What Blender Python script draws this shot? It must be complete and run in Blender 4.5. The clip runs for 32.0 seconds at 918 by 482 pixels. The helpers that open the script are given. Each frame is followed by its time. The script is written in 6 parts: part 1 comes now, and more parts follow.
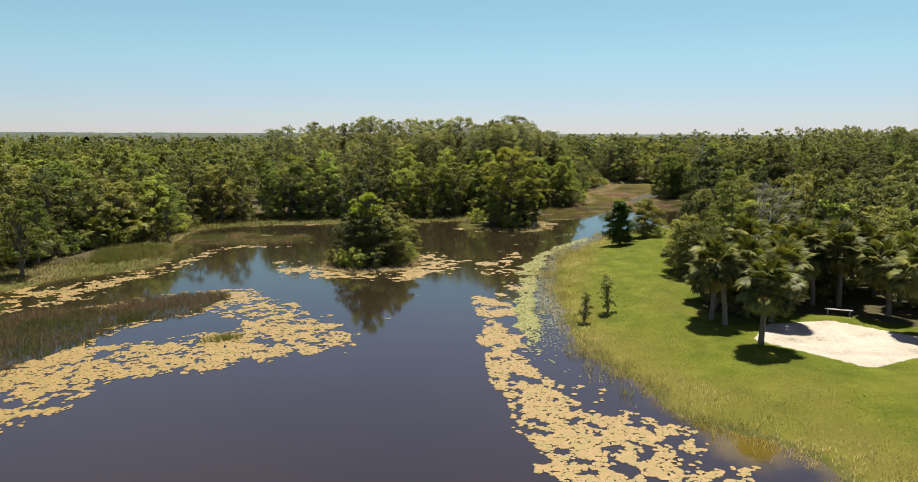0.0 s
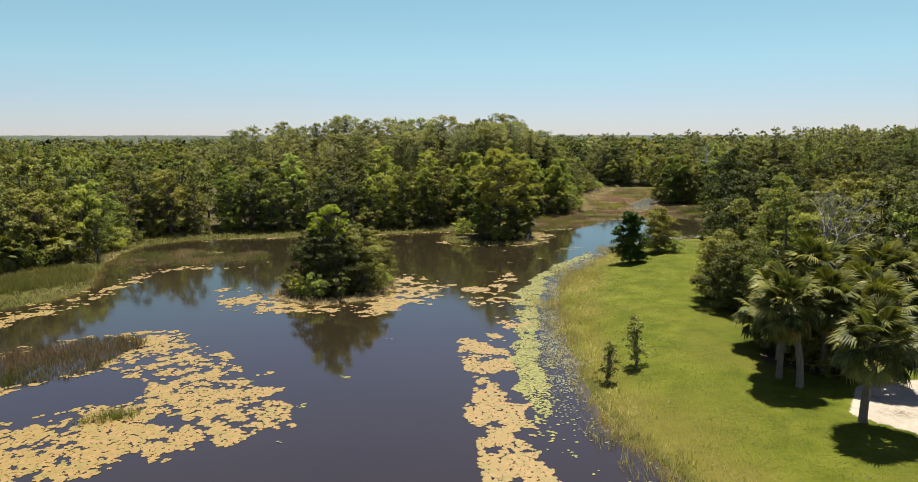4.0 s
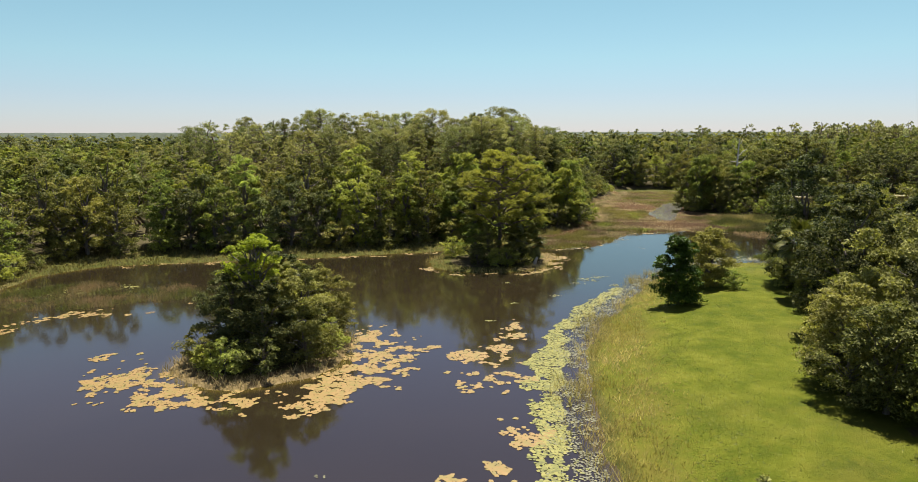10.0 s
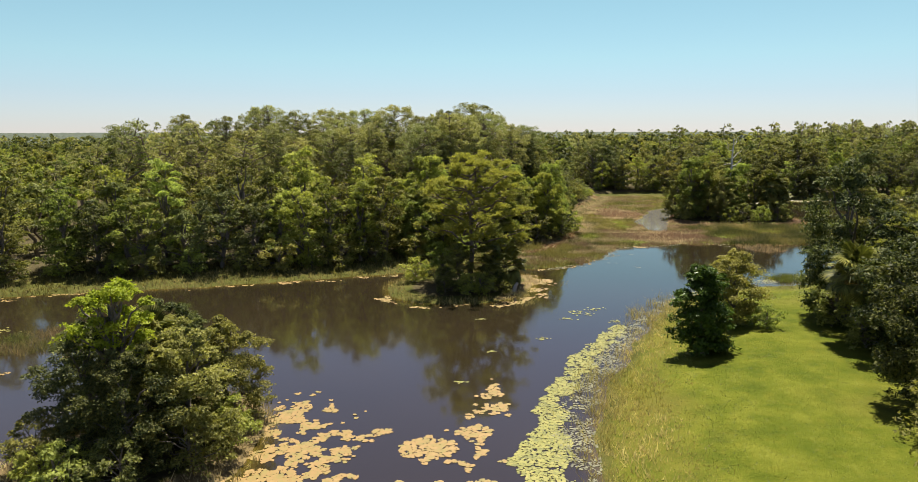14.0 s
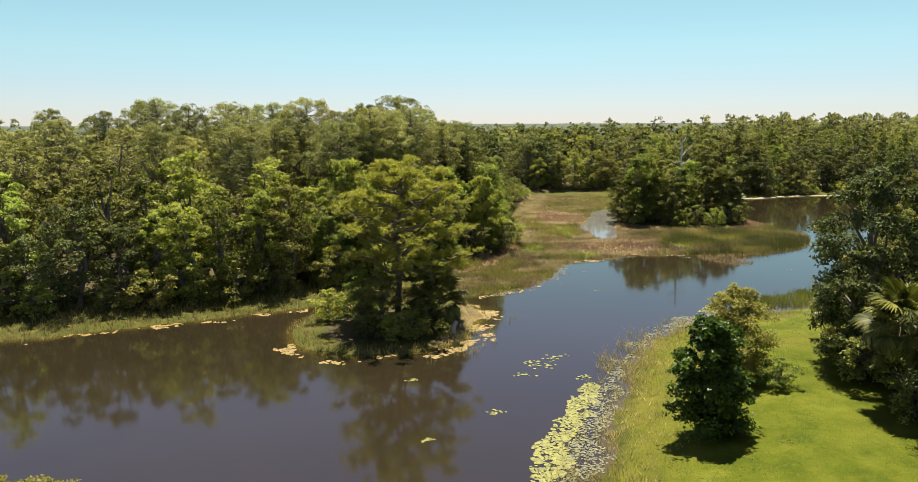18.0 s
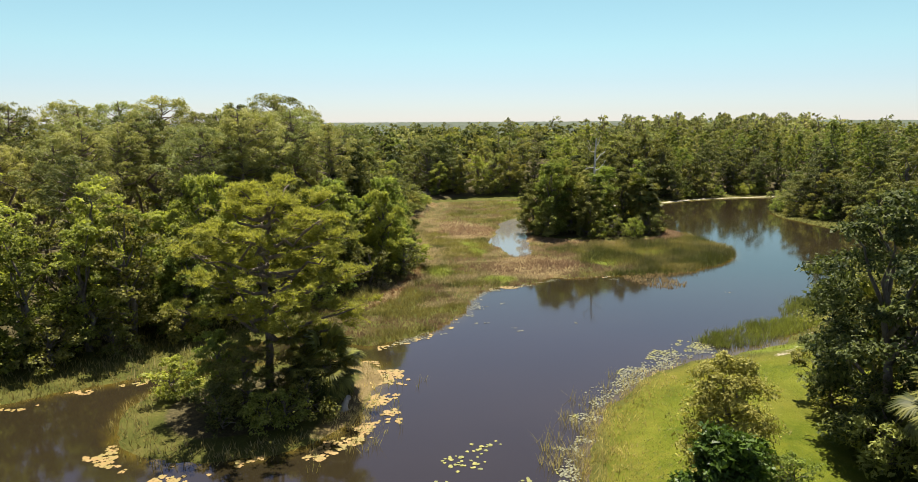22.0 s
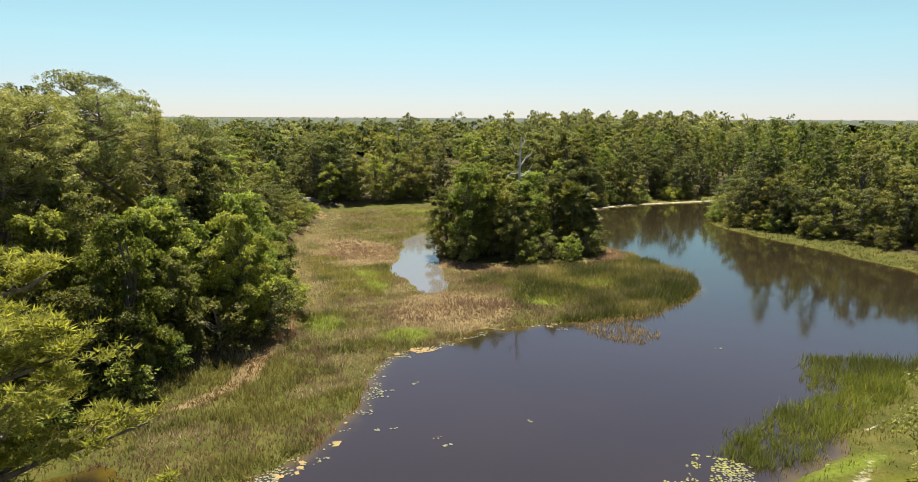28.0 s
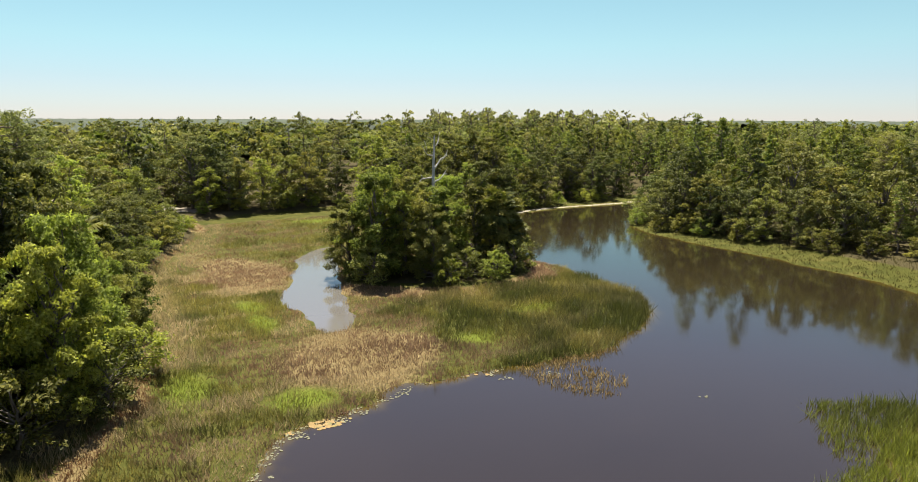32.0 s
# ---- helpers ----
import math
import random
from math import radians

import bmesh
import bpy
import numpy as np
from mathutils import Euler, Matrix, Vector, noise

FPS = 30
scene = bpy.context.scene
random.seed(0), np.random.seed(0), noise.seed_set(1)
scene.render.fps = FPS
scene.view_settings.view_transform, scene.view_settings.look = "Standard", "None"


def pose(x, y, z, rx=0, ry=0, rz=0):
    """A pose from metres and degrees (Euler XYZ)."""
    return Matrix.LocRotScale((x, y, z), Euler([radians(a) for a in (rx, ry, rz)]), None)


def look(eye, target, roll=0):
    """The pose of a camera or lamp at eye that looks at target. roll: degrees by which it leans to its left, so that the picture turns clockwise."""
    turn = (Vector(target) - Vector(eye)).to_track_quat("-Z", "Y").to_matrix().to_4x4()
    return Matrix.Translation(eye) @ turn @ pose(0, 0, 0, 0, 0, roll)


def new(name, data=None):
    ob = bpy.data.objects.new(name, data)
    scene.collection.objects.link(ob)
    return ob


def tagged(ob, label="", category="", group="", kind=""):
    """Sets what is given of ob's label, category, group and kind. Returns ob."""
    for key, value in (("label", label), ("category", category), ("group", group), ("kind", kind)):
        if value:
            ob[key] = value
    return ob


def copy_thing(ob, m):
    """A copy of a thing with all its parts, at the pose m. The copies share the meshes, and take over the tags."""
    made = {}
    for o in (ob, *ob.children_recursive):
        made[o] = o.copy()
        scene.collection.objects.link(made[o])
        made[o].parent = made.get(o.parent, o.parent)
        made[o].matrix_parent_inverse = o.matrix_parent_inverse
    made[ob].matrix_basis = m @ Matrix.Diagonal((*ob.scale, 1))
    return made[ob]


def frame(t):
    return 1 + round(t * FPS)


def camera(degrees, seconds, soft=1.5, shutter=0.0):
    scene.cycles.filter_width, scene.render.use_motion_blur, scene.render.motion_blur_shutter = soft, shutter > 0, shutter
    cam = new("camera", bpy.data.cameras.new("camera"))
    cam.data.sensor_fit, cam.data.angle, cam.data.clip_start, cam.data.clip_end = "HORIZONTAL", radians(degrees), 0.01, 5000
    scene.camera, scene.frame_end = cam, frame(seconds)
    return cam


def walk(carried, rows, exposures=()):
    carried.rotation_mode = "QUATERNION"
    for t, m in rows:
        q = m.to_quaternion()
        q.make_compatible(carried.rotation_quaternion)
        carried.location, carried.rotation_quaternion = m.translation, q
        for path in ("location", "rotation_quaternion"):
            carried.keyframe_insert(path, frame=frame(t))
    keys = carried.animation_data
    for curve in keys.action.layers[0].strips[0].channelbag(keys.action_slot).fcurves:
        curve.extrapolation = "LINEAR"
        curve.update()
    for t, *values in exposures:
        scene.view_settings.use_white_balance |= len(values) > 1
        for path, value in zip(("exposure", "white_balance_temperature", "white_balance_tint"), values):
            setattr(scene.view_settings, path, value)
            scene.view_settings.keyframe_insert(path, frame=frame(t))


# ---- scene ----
cam = camera(66.5, 32.0, soft=0.8)
PATH = [
    (0, (1.736, -20.535, 14.557), (1.609, -18.61, 14.26), 0.2),
    (0.5, (1.632, -18.802, 14.548), (1.512, -16.875, 14.252), 0.2),
    (1, (1.49, -17.228, 14.56), (1.381, -15.302, 14.264), 0.1),
    (1.5, (1.394, -15.503, 14.593), (1.293, -13.577, 14.295), 0.1),
    (2, (1.389, -13.72, 14.562), (1.285, -11.793, 14.266), 0.0),
    (2.5, (1.29, -11.974, 14.426), (1.187, -10.047, 14.132), 0.0),
    (3, (1.085, -10.341, 14.367), (0.995, -8.413, 14.072), 0.0),
    (3.5, (1.043, -8.574, 14.276), (0.958, -6.646, 13.984), -0.0),
    (5.5, (1.4, -1.553, 14.403), (1.305, 0.374, 14.106), -0.2),
    (6, (1.363, 0.056, 14.442), (1.269, 1.983, 14.144), -0.1),
    (6.5, (1.373, 1.759, 14.403), (1.277, 3.686, 14.106), -0.1),
    (7, (1.245, 3.499, 14.376), (1.15, 5.426, 14.076), -0.1),
    (7.5, (1.15, 5.236, 14.352), (1.056, 7.163, 14.052), -0.0),
    (8, (1.152, 6.943, 14.354), (1.055, 8.87, 14.053), -0.0),
    (8.5, (1.055, 8.61, 14.341), (0.96, 10.536, 14.041), -0.1),
    (9, (1.069, 10.311, 14.3), (0.981, 12.238, 14.001), -0.1),
    (9.5, (1.006, 12.006, 14.317), (0.929, 13.934, 14.016), -0.1),
    (10, (0.97, 13.691, 14.312), (0.893, 15.619, 14.011), -0.1),
    (10.5, (0.964, 15.428, 14.282), (0.886, 17.354, 13.981), -0.1),
    (11, (0.977, 17.147, 14.255), (0.905, 19.076, 13.954), -0.2),
    (11.5, (0.929, 18.712, 14.336), (0.866, 20.64, 14.033), -0.0),
    (12, (0.911, 20.381, 14.38), (0.854, 22.309, 14.076), 0.0),
    (12.5, (0.949, 22.023, 14.39), (0.905, 23.951, 14.085), -0.0),
    (13, (1.043, 23.658, 14.254), (1.01, 25.587, 13.955), -0.2),
    (13.5, (1.007, 25.393, 14.288), (0.99, 27.322, 13.987), -0.0),
    (14, (1.115, 27.19, 14.242), (1.119, 29.119, 13.941), -0.1),
    (14.5, (1.087, 29.041, 14.192), (1.112, 30.97, 13.891), -0.1),
    (16.5, (1.32, 35.294, 14.633), (1.438, 37.217, 14.316), -0.3),
    (17, (1.363, 36.855, 14.733), (1.505, 38.775, 14.414), -0.3),
    (17.5, (1.487, 38.615, 14.784), (1.658, 40.533, 14.463), -0.3),
    (18, (1.595, 40.145, 14.847), (1.796, 42.06, 14.524), -0.3),
    (18.5, (1.636, 41.619, 15.014), (1.87, 43.531, 14.69), -0.2),
    (19, (1.72, 43.155, 15.142), (1.985, 45.062, 14.815), -0.3),
    (19.5, (1.805, 44.661, 15.176), (2.101, 46.562, 14.849), -0.2),
    (20, (2.001, 46.134, 15.125), (2.324, 48.03, 14.8), -0.2),
    (20.5, (2.252, 47.66, 15.204), (2.613, 49.55, 14.878), -0.2),
    (21, (2.54, 49.14, 15.278), (2.951, 51.02, 14.951), -0.3),
    (21.5, (2.9, 50.738, 15.35), (3.346, 52.609, 15.022), -0.3),
    (22, (3.3, 52.3, 15.411), (3.781, 54.163, 15.082), -0.3),
    (22.5, (3.732, 53.759, 15.466), (4.242, 55.615, 15.135), -0.3),
    (23, (4.179, 55.413, 15.516), (4.714, 57.26, 15.183), -0.2),
    (23.5, (4.515, 56.96, 15.509), (5.075, 58.8, 15.174), -0.2),
    (24, (4.893, 58.581, 15.547), (5.476, 60.413, 15.213), -0.2),
    (24.5, (5.394, 60.227, 15.58), (5.997, 62.052, 15.243), -0.1),
    (25, (5.867, 61.816, 15.615), (6.496, 63.632, 15.276), -0.2),
    (25.5, (6.366, 63.384, 15.625), (7.02, 65.191, 15.287), -0.2),
    (27.5, (8.181, 69.837, 15.2), (8.93, 71.609, 14.861), 0.2),
    (28, (8.755, 71.32, 15.163), (9.502, 73.091, 14.824), 0.3),
    (28.5, (9.274, 72.792, 15.21), (10.019, 74.564, 14.87), 0.3),
    (29, (9.838, 74.275, 15.154), (10.651, 76.016, 14.812), 0.2),
    (29.5, (10.083, 75.781, 15.085), (10.947, 77.498, 14.742), 0.3),
    (30, (10.608, 77.199, 15.008), (11.485, 78.909, 14.666), 0.2),
    (30.5, (11.103, 78.627, 14.878), (12.008, 80.324, 14.541), 0.2),
    (31, (11.667, 79.917, 14.786), (12.602, 81.598, 14.45), 0.1),
    (31.5, (12.144, 81.37, 14.66), (13.119, 83.028, 14.326), 0.2),
    (32, (12.716, 82.599, 14.548), (13.717, 84.241, 14.214), 0.2),
]
walk(cam, [(t, look(eye, target, roll)) for t, eye, target, roll in PATH], exposures=[(0.0, 1.03, 6550, 10), (6.0, 1.05, 6600, 10), (13.0, 1.16, 6800, 10), (19.0, 1.30, 7000, 7), (25.0, 1.32, 6900, 7), (32.0, 1.30, 6950, 7)])

# ---- daylight ----
SUN_WAY = Vector((0.10, 0.36, 0.93)).normalized()
world = bpy.data.worlds.new("sky")
scene.world = world
world.use_nodes = True
wt = world.node_tree
wt.nodes.clear()
w_out = wt.nodes.new("ShaderNodeOutputWorld")
w_bg = wt.nodes.new("ShaderNodeBackground")
w_sky = wt.nodes.new("ShaderNodeTexSky")
w_sky.sky_type = "NISHITA"
w_sky.sun_disc = False
w_sky.sun_elevation = math.asin(SUN_WAY.z)
w_sky.sun_rotation = math.atan2(SUN_WAY.x, SUN_WAY.y)
w_sky.altitude = 300
w_sky.air_density, w_sky.dust_density, w_sky.ozone_density = 1.0, 0.05, 3.0
w_bg.inputs["Strength"].default_value = 0.052
w_tint = wt.nodes.new("ShaderNodeMix")
w_tint.data_type, w_tint.blend_type = "RGBA", "MULTIPLY"
w_tint.inputs[0].default_value = 1.0
# a clear summer sky over humid woods: turquoise low down, paler and greyer at the skyline
w_way = wt.nodes.new("ShaderNodeTexCoord")
w_sep = wt.nodes.new("ShaderNodeSeparateXYZ")
w_hue = wt.nodes.new("ShaderNodeValToRGB")
for e_pos, e_col in ((0.0, (0.73, 0.77, 0.98, 1)), (0.045, (0.77, 0.85, 1.01, 1)), (0.10, (0.78, 0.99, 1.0, 1)), (0.19, (0.76, 1.05, 0.98, 1)), (0.30, (0.98, 0.99, 1.10, 1)), (0.50, (1.09, 0.95, 1.10, 1))):
    el = w_hue.color_ramp.elements[0] if e_pos == 0 else w_hue.color_ramp.elements.new(e_pos)
    el.position, el.color = e_pos, e_col
w_hue.color_ramp.elements[-1].color = (1.04, 0.97, 1.04, 1)
wt.links.new(w_way.outputs["Generated"], w_sep.inputs[0])
wt.links.new(w_sep.outputs["Z"], w_hue.inputs[0])
wt.links.new(w_hue.outputs[0], w_tint.inputs[7])
w_soft = wt.nodes.new("ShaderNodeHueSaturation")
w_soft.inputs["Saturation"].default_value = 0.80
wt.links.new(w_sky.outputs[0], w_soft.inputs["Color"])
wt.links.new(w_soft.outputs[0], w_tint.inputs[6])
wt.links.new(w_tint.outputs[2], w_bg.inputs[0])
wt.links.new(w_bg.outputs[0], w_out.inputs[0])
sun_data = bpy.data.lights.new("sun", "SUN")
sun_data.energy, sun_data.angle, sun_data.color = 5.0, radians(0.5), (1.0, 0.95, 0.86)
sun = new("sun", sun_data)
sun.matrix_world = look(SUN_WAY * 100, (0, 0, 0))


# ---- materials ----
def node_mat(name):
    m = bpy.data.materials.new(name)
    m.use_nodes = True
    nt = m.node_tree
    nt.nodes.clear()
    out = nt.nodes.new("ShaderNodeOutputMaterial")
    return m, nt, out


def nd(nt, kind, **sets):
    n = nt.nodes.new(kind)
    for k, v in sets.items():
        if k in n.inputs:
            n.inputs[k].default_value = v
    return n


def noise_node(nt, scale, detail=4.0, rough=0.55, src=None):
    n = nd(nt, "ShaderNodeTexNoise", Scale=scale, Detail=detail, Roughness=rough)
    if src is None:
        src = nt.nodes.new("ShaderNodeNewGeometry").outputs["Position"]
    nt.links.new(src, n.inputs["Vector"])
    return n.outputs["Fac"]


def ramp(nt, src, stops):
    n = nt.nodes.new("ShaderNodeValToRGB")
    r = n.color_ramp
    while len(r.elements) < len(stops):
        r.elements.new(0.5)
    for e, (p, c) in zip(r.elements, stops):
        e.position, e.color = p, (*c, 1)
    nt.links.new(src, n.inputs[0])
    return n.outputs[0]


def mix_col(nt, fac, a, b, how="MIX"):
    n = nt.nodes.new("ShaderNodeMix")
    n.data_type, n.blend_type = "RGBA", how
    for socket, v in ((n.inputs[0], fac), (n.inputs[6], a), (n.inputs[7], b)):
        if isinstance(v, bpy.types.NodeSocket):
            nt.links.new(v, socket)
        elif isinstance(v, (int, float)):
            socket.default_value = v
        else:
            socket.default_value = (*v, 1)
    return n.outputs[2]


def calc(nt, how, a, b=0.0, c=None):
    n = nt.nodes.new("ShaderNodeMath")
    n.operation = how
    for k, v in enumerate((a, b, c)):
        if v is None:
            continue
        if isinstance(v, bpy.types.NodeSocket):
            nt.links.new(v, n.inputs[k])
        else:
            n.inputs[k].default_value = v
    return n.outputs[0]


def step_between(nt, src, lo, hi):
    n = nt.nodes.new("ShaderNodeMapRange")
    n.interpolation_type = "SMOOTHSTEP"
    nt.links.new(src, n.inputs[0])
    n.inputs[1].default_value, n.inputs[2].default_value = lo, hi
    return n.outputs[0]


def bump_of(nt, src, strength, distance):
    n = nd(nt, "ShaderNodeBump", Strength=strength, Distance=distance)
    nt.links.new(src, n.inputs["Height"])
    return n.outputs[0]


def leaf_mat(name, dark, light, through_share=0.40, rough=0.55, spread=0.55):
    """Leaves: colour varies leaf by leaf and tree by tree; light passes through in part."""
    m, nt, out = node_mat(name)
    geo = nt.nodes.new("ShaderNodeNewGeometry")
    info = nt.nodes.new("ShaderNodeObjectInfo")
    tint = nt.nodes.new("ShaderNodeAttribute")
    tint.attribute_name = "tint"
    own = calc(nt, "FRACT", calc(nt, "ADD", info.outputs["Random"], tint.outputs["Fac"]))
    patch = noise_node(nt, 0.45, 3)
    f = calc(nt, "ADD", calc(nt, "MULTIPLY", geo.outputs["Random Per Island"], 0.55), calc(nt, "MULTIPLY", own, spread))
    f = calc(nt, "ADD", f, calc(nt, "MULTIPLY", calc(nt, "SUBTRACT", patch, 0.5), 0.9))
    col = ramp(nt, f, [(0.12, dark), (1.0, light)])
    # some trees lean to olive, others to a cooler green
    lean = calc(nt, "FRACT", calc(nt, "MULTIPLY", own, 7.31))
    col = mix_col(nt, 1.0, col, ramp(nt, lean, [(0.0, (1.07, 0.99, 0.90)), (0.5, (1.02, 1.0, 1.0)), (1.0, (0.93, 1.0, 1.04))]), "MULTIPLY")
    p = nd(nt, "ShaderNodeBsdfPrincipled", Roughness=rough)
    p.inputs["Specular IOR Level"].default_value = 0.09
    tr = nt.nodes.new("ShaderNodeBsdfTranslucent")
    nt.links.new(col, p.inputs["Base Color"])
    nt.links.new(mix_col(nt, 1.0, col, (1.2, 1.25, 0.62), "MULTIPLY"), tr.inputs["Color"])
    mx = nd(nt, "ShaderNodeMixShader", Fac=through_share)
    mx.inputs[0].default_value = through_share
    nt.links.new(p.outputs[0], mx.inputs[1])
    nt.links.new(tr.outputs[0], mx.inputs[2])
    nt.links.new(mx.outputs[0], out.inputs[0])
    return m


LEAF_OAK = leaf_mat("oak_leaves", (0.040, 0.050, 0.014), (0.334, 0.325, 0.098), 0.38)
LEAF_BRIGHT = leaf_mat("willow_leaves", (0.066, 0.088, 0.020), (0.385, 0.420, 0.112), 0.52)
LEAF_PINE = leaf_mat("pine_needles", (0.074, 0.086, 0.034), (0.380, 0.378, 0.148), 0.38)
LEAF_CYPRESS = leaf_mat("cypress_leaves", (0.060, 0.084, 0.018), (0.305, 0.325, 0.090), 0.42)
LEAF_DARK = leaf_mat("glossy_leaves", (0.024, 0.044, 0.008), (0.125, 0.180, 0.026), 0.2, 0.35)
LEAF_PALM = leaf_mat("palm_leaf", (0.034, 0.044, 0.011), (0.215, 0.212, 0.052), 0.22, 0.45)
LEAF_PALM_DRY = leaf_mat("dry_palm_leaf", (0.16, 0.10, 0.035), (0.34, 0.24, 0.09), 0.2, 0.6)
LEAF_PINE_NEAR = leaf_mat("young_pine_needles", (0.160, 0.175, 0.042), (0.430, 0.440, 0.115), 0.52, 0.55, 0.12)
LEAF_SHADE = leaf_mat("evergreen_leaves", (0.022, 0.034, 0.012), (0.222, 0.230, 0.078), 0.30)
LEAF_LIME = leaf_mat("young_cypress_leaves", (0.20, 0.26, 0.03), (0.42, 0.48, 0.07), 0.45, 0.55, 0.1)


def bark_mat(name, dark, light, scale):
    m, nt, out = node_mat(name)
    tex = nt.nodes.new("ShaderNodeTexCoord").outputs["Object"]
    st = nd(nt, "ShaderNodeMapping")
    st.inputs["Scale"].default_value = (1, 1, 0.25)
    nt.links.new(tex, st.inputs[0])
    a = noise_node(nt, scale, 6, 0.65, st.outputs[0])
    p = nd(nt, "ShaderNodeBsdfPrincipled", Roughness=0.85)
    nt.links.new(ramp(nt, a, [(0.3, dark), (0.7, light)]), p.inputs["Base Color"])
    nt.links.new(bump_of(nt, a, 0.7, 0.03), p.inputs["Normal"])
    nt.links.new(p.outputs[0], out.inputs[0])
    return m


BARK = bark_mat("oak_bark", (0.05, 0.04, 0.03), (0.19, 0.16, 0.13), 9)
BARK_PINE = bark_mat("pine_bark", (0.07, 0.05, 0.035), (0.22, 0.17, 0.13), 7)
BARK_PALM = bark_mat("palm_bark", (0.070, 0.056, 0.042), (0.200, 0.165, 0.125), 12)
BARK_DEAD = bark_mat("bleached_wood", (0.30, 0.28, 0.25), (0.60, 0.57, 0.53), 8)


def ground_mat():
    m, nt, out = node_mat("ground_cover")
    za = nt.nodes.new("ShaderNodeAttribute")
    za.attribute_name = "zone"
    zb = nt.nodes.new("ShaderNodeAttribute")
    zb.attribute_name = "cover"
    sa = nt.nodes.new("ShaderNodeSeparateColor")
    sb = nt.nodes.new("ShaderNodeSeparateColor")
    nt.links.new(za.outputs["Color"], sa.inputs[0])
    nt.links.new(zb.outputs["Color"], sb.inputs[0])
    lawn_v, brown_v, sand_v = sa.outputs
    woods_shade_v, lime_v, path_v = sb.outputs
    big, mid, fine, grain = noise_node(nt, 0.09, 4), noise_node(nt, 0.6, 5), noise_node(nt, 5.0, 6, 0.7), noise_node(nt, 28.0, 3, 0.7)
    rough_grass = ramp(nt, calc(nt, "ADD", calc(nt, "MULTIPLY", mid, 0.6), calc(nt, "MULTIPLY", fine, 0.4)),
                       [(0.32, (0.036, 0.042, 0.010)), (0.5, (0.066, 0.068, 0.016)), (0.70, (0.118, 0.100, 0.032))])
    lawn = ramp(nt, calc(nt, "ADD", calc(nt, "MULTIPLY", mid, 0.5), calc(nt, "MULTIPLY", grain, 0.5)),
                [(0.36, (0.040, 0.060, 0.006)), (0.5, (0.084, 0.100, 0.009)), (0.64, (0.140, 0.144, 0.020))])
    lawn = mix_col(nt, calc(nt, "MULTIPLY", step_between(nt, noise_node(nt, 0.28, 5, 0.6), 0.46, 0.68), 0.3), lawn, (0.046, 0.070, 0.005))
    lawn = mix_col(nt, calc(nt, "MULTIPLY", step_between(nt, noise_node(nt, 1.7, 6, 0.7), 0.50, 0.72), 0.55), lawn, (0.122, 0.116, 0.014))
    lawn = mix_col(nt, calc(nt, "MULTIPLY", step_between(nt, noise_node(nt, 11.0, 5, 0.75), 0.56, 0.70), 0.25), lawn, (0.034, 0.046, 0.003))
    lawn = mix_col(nt, calc(nt, "MULTIPLY", step_between(nt, big, 0.50, 0.70), 0.5), lawn, (0.112, 0.098, 0.020))
    dry = calc(nt, "ADD", path_v, calc(nt, "MULTIPLY", calc(nt, "SUBTRACT", fine, 0.5), 1.6))
    lawn = mix_col(nt, calc(nt, "MULTIPLY", step_between(nt, dry, 0.15, 1.05), 0.8), lawn, (0.128, 0.104, 0.024))
    brown = ramp(nt, calc(nt, "ADD", calc(nt, "MULTIPLY", mid, 0.4), calc(nt, "MULTIPLY", fine, 0.6)),
                 [(0.3, (0.070, 0.050, 0.024)), (0.5, (0.150, 0.110, 0.052)), (0.72, (0.25, 0.20, 0.10))])
    sand = ramp(nt, calc(nt, "ADD", calc(nt, "MULTIPLY", mid, 0.55), calc(nt, "MULTIPLY", fine, 0.45)),
                [(0.30, (0.15, 0.115, 0.07)), (0.43, (0.33, 0.285, 0.22)), (0.64, (0.45, 0.395, 0.32))])
    # woodland floor; the same dark brown also paints the shade under the palms
    floor_shade_c = ramp(nt, fine, [(0.3, (0.03, 0.026, 0.014)), (0.7, (0.10, 0.082, 0.040))])
    limey = ramp(nt, fine, [(0.3, (0.080, 0.110, 0.012)), (0.7, (0.145, 0.180, 0.026))])
    wob = calc(nt, "MULTIPLY", calc(nt, "SUBTRACT", fine, 0.5), 0.7)

    def edge(v, lo=0.35, hi=0.65):
        return step_between(nt, calc(nt, "ADD", v, wob), lo, hi)

    col = mix_col(nt, edge(brown_v), rough_grass, brown)
    col = mix_col(nt, calc(nt, "MULTIPLY", edge(lime_v, 0.25, 1.0), 0.8), col, limey)
    col = mix_col(nt, edge(lawn_v, 0.1, 0.9), col, lawn)
    col = mix_col(nt, edge(woods_shade_v), col, floor_shade_c)
    col = mix_col(nt, step_between(nt, calc(nt, "ADD", sand_v, calc(nt, "MULTIPLY", wob, 0.6)), 0.42, 0.58), col, sand)
    p = nd(nt, "ShaderNodeBsdfPrincipled", Roughness=0.9)
    p.inputs["Specular IOR Level"].default_value = 0.052
    nt.links.new(col, p.inputs["Base Color"])
    h = calc(nt, "ADD", calc(nt, "MULTIPLY", fine, 0.6), calc(nt, "MULTIPLY", grain, 0.4))
    nt.links.new(bump_of(nt, h, 0.8, 0.12), p.inputs["Normal"])
    nt.links.new(p.outputs[0], out.inputs[0])
    return m


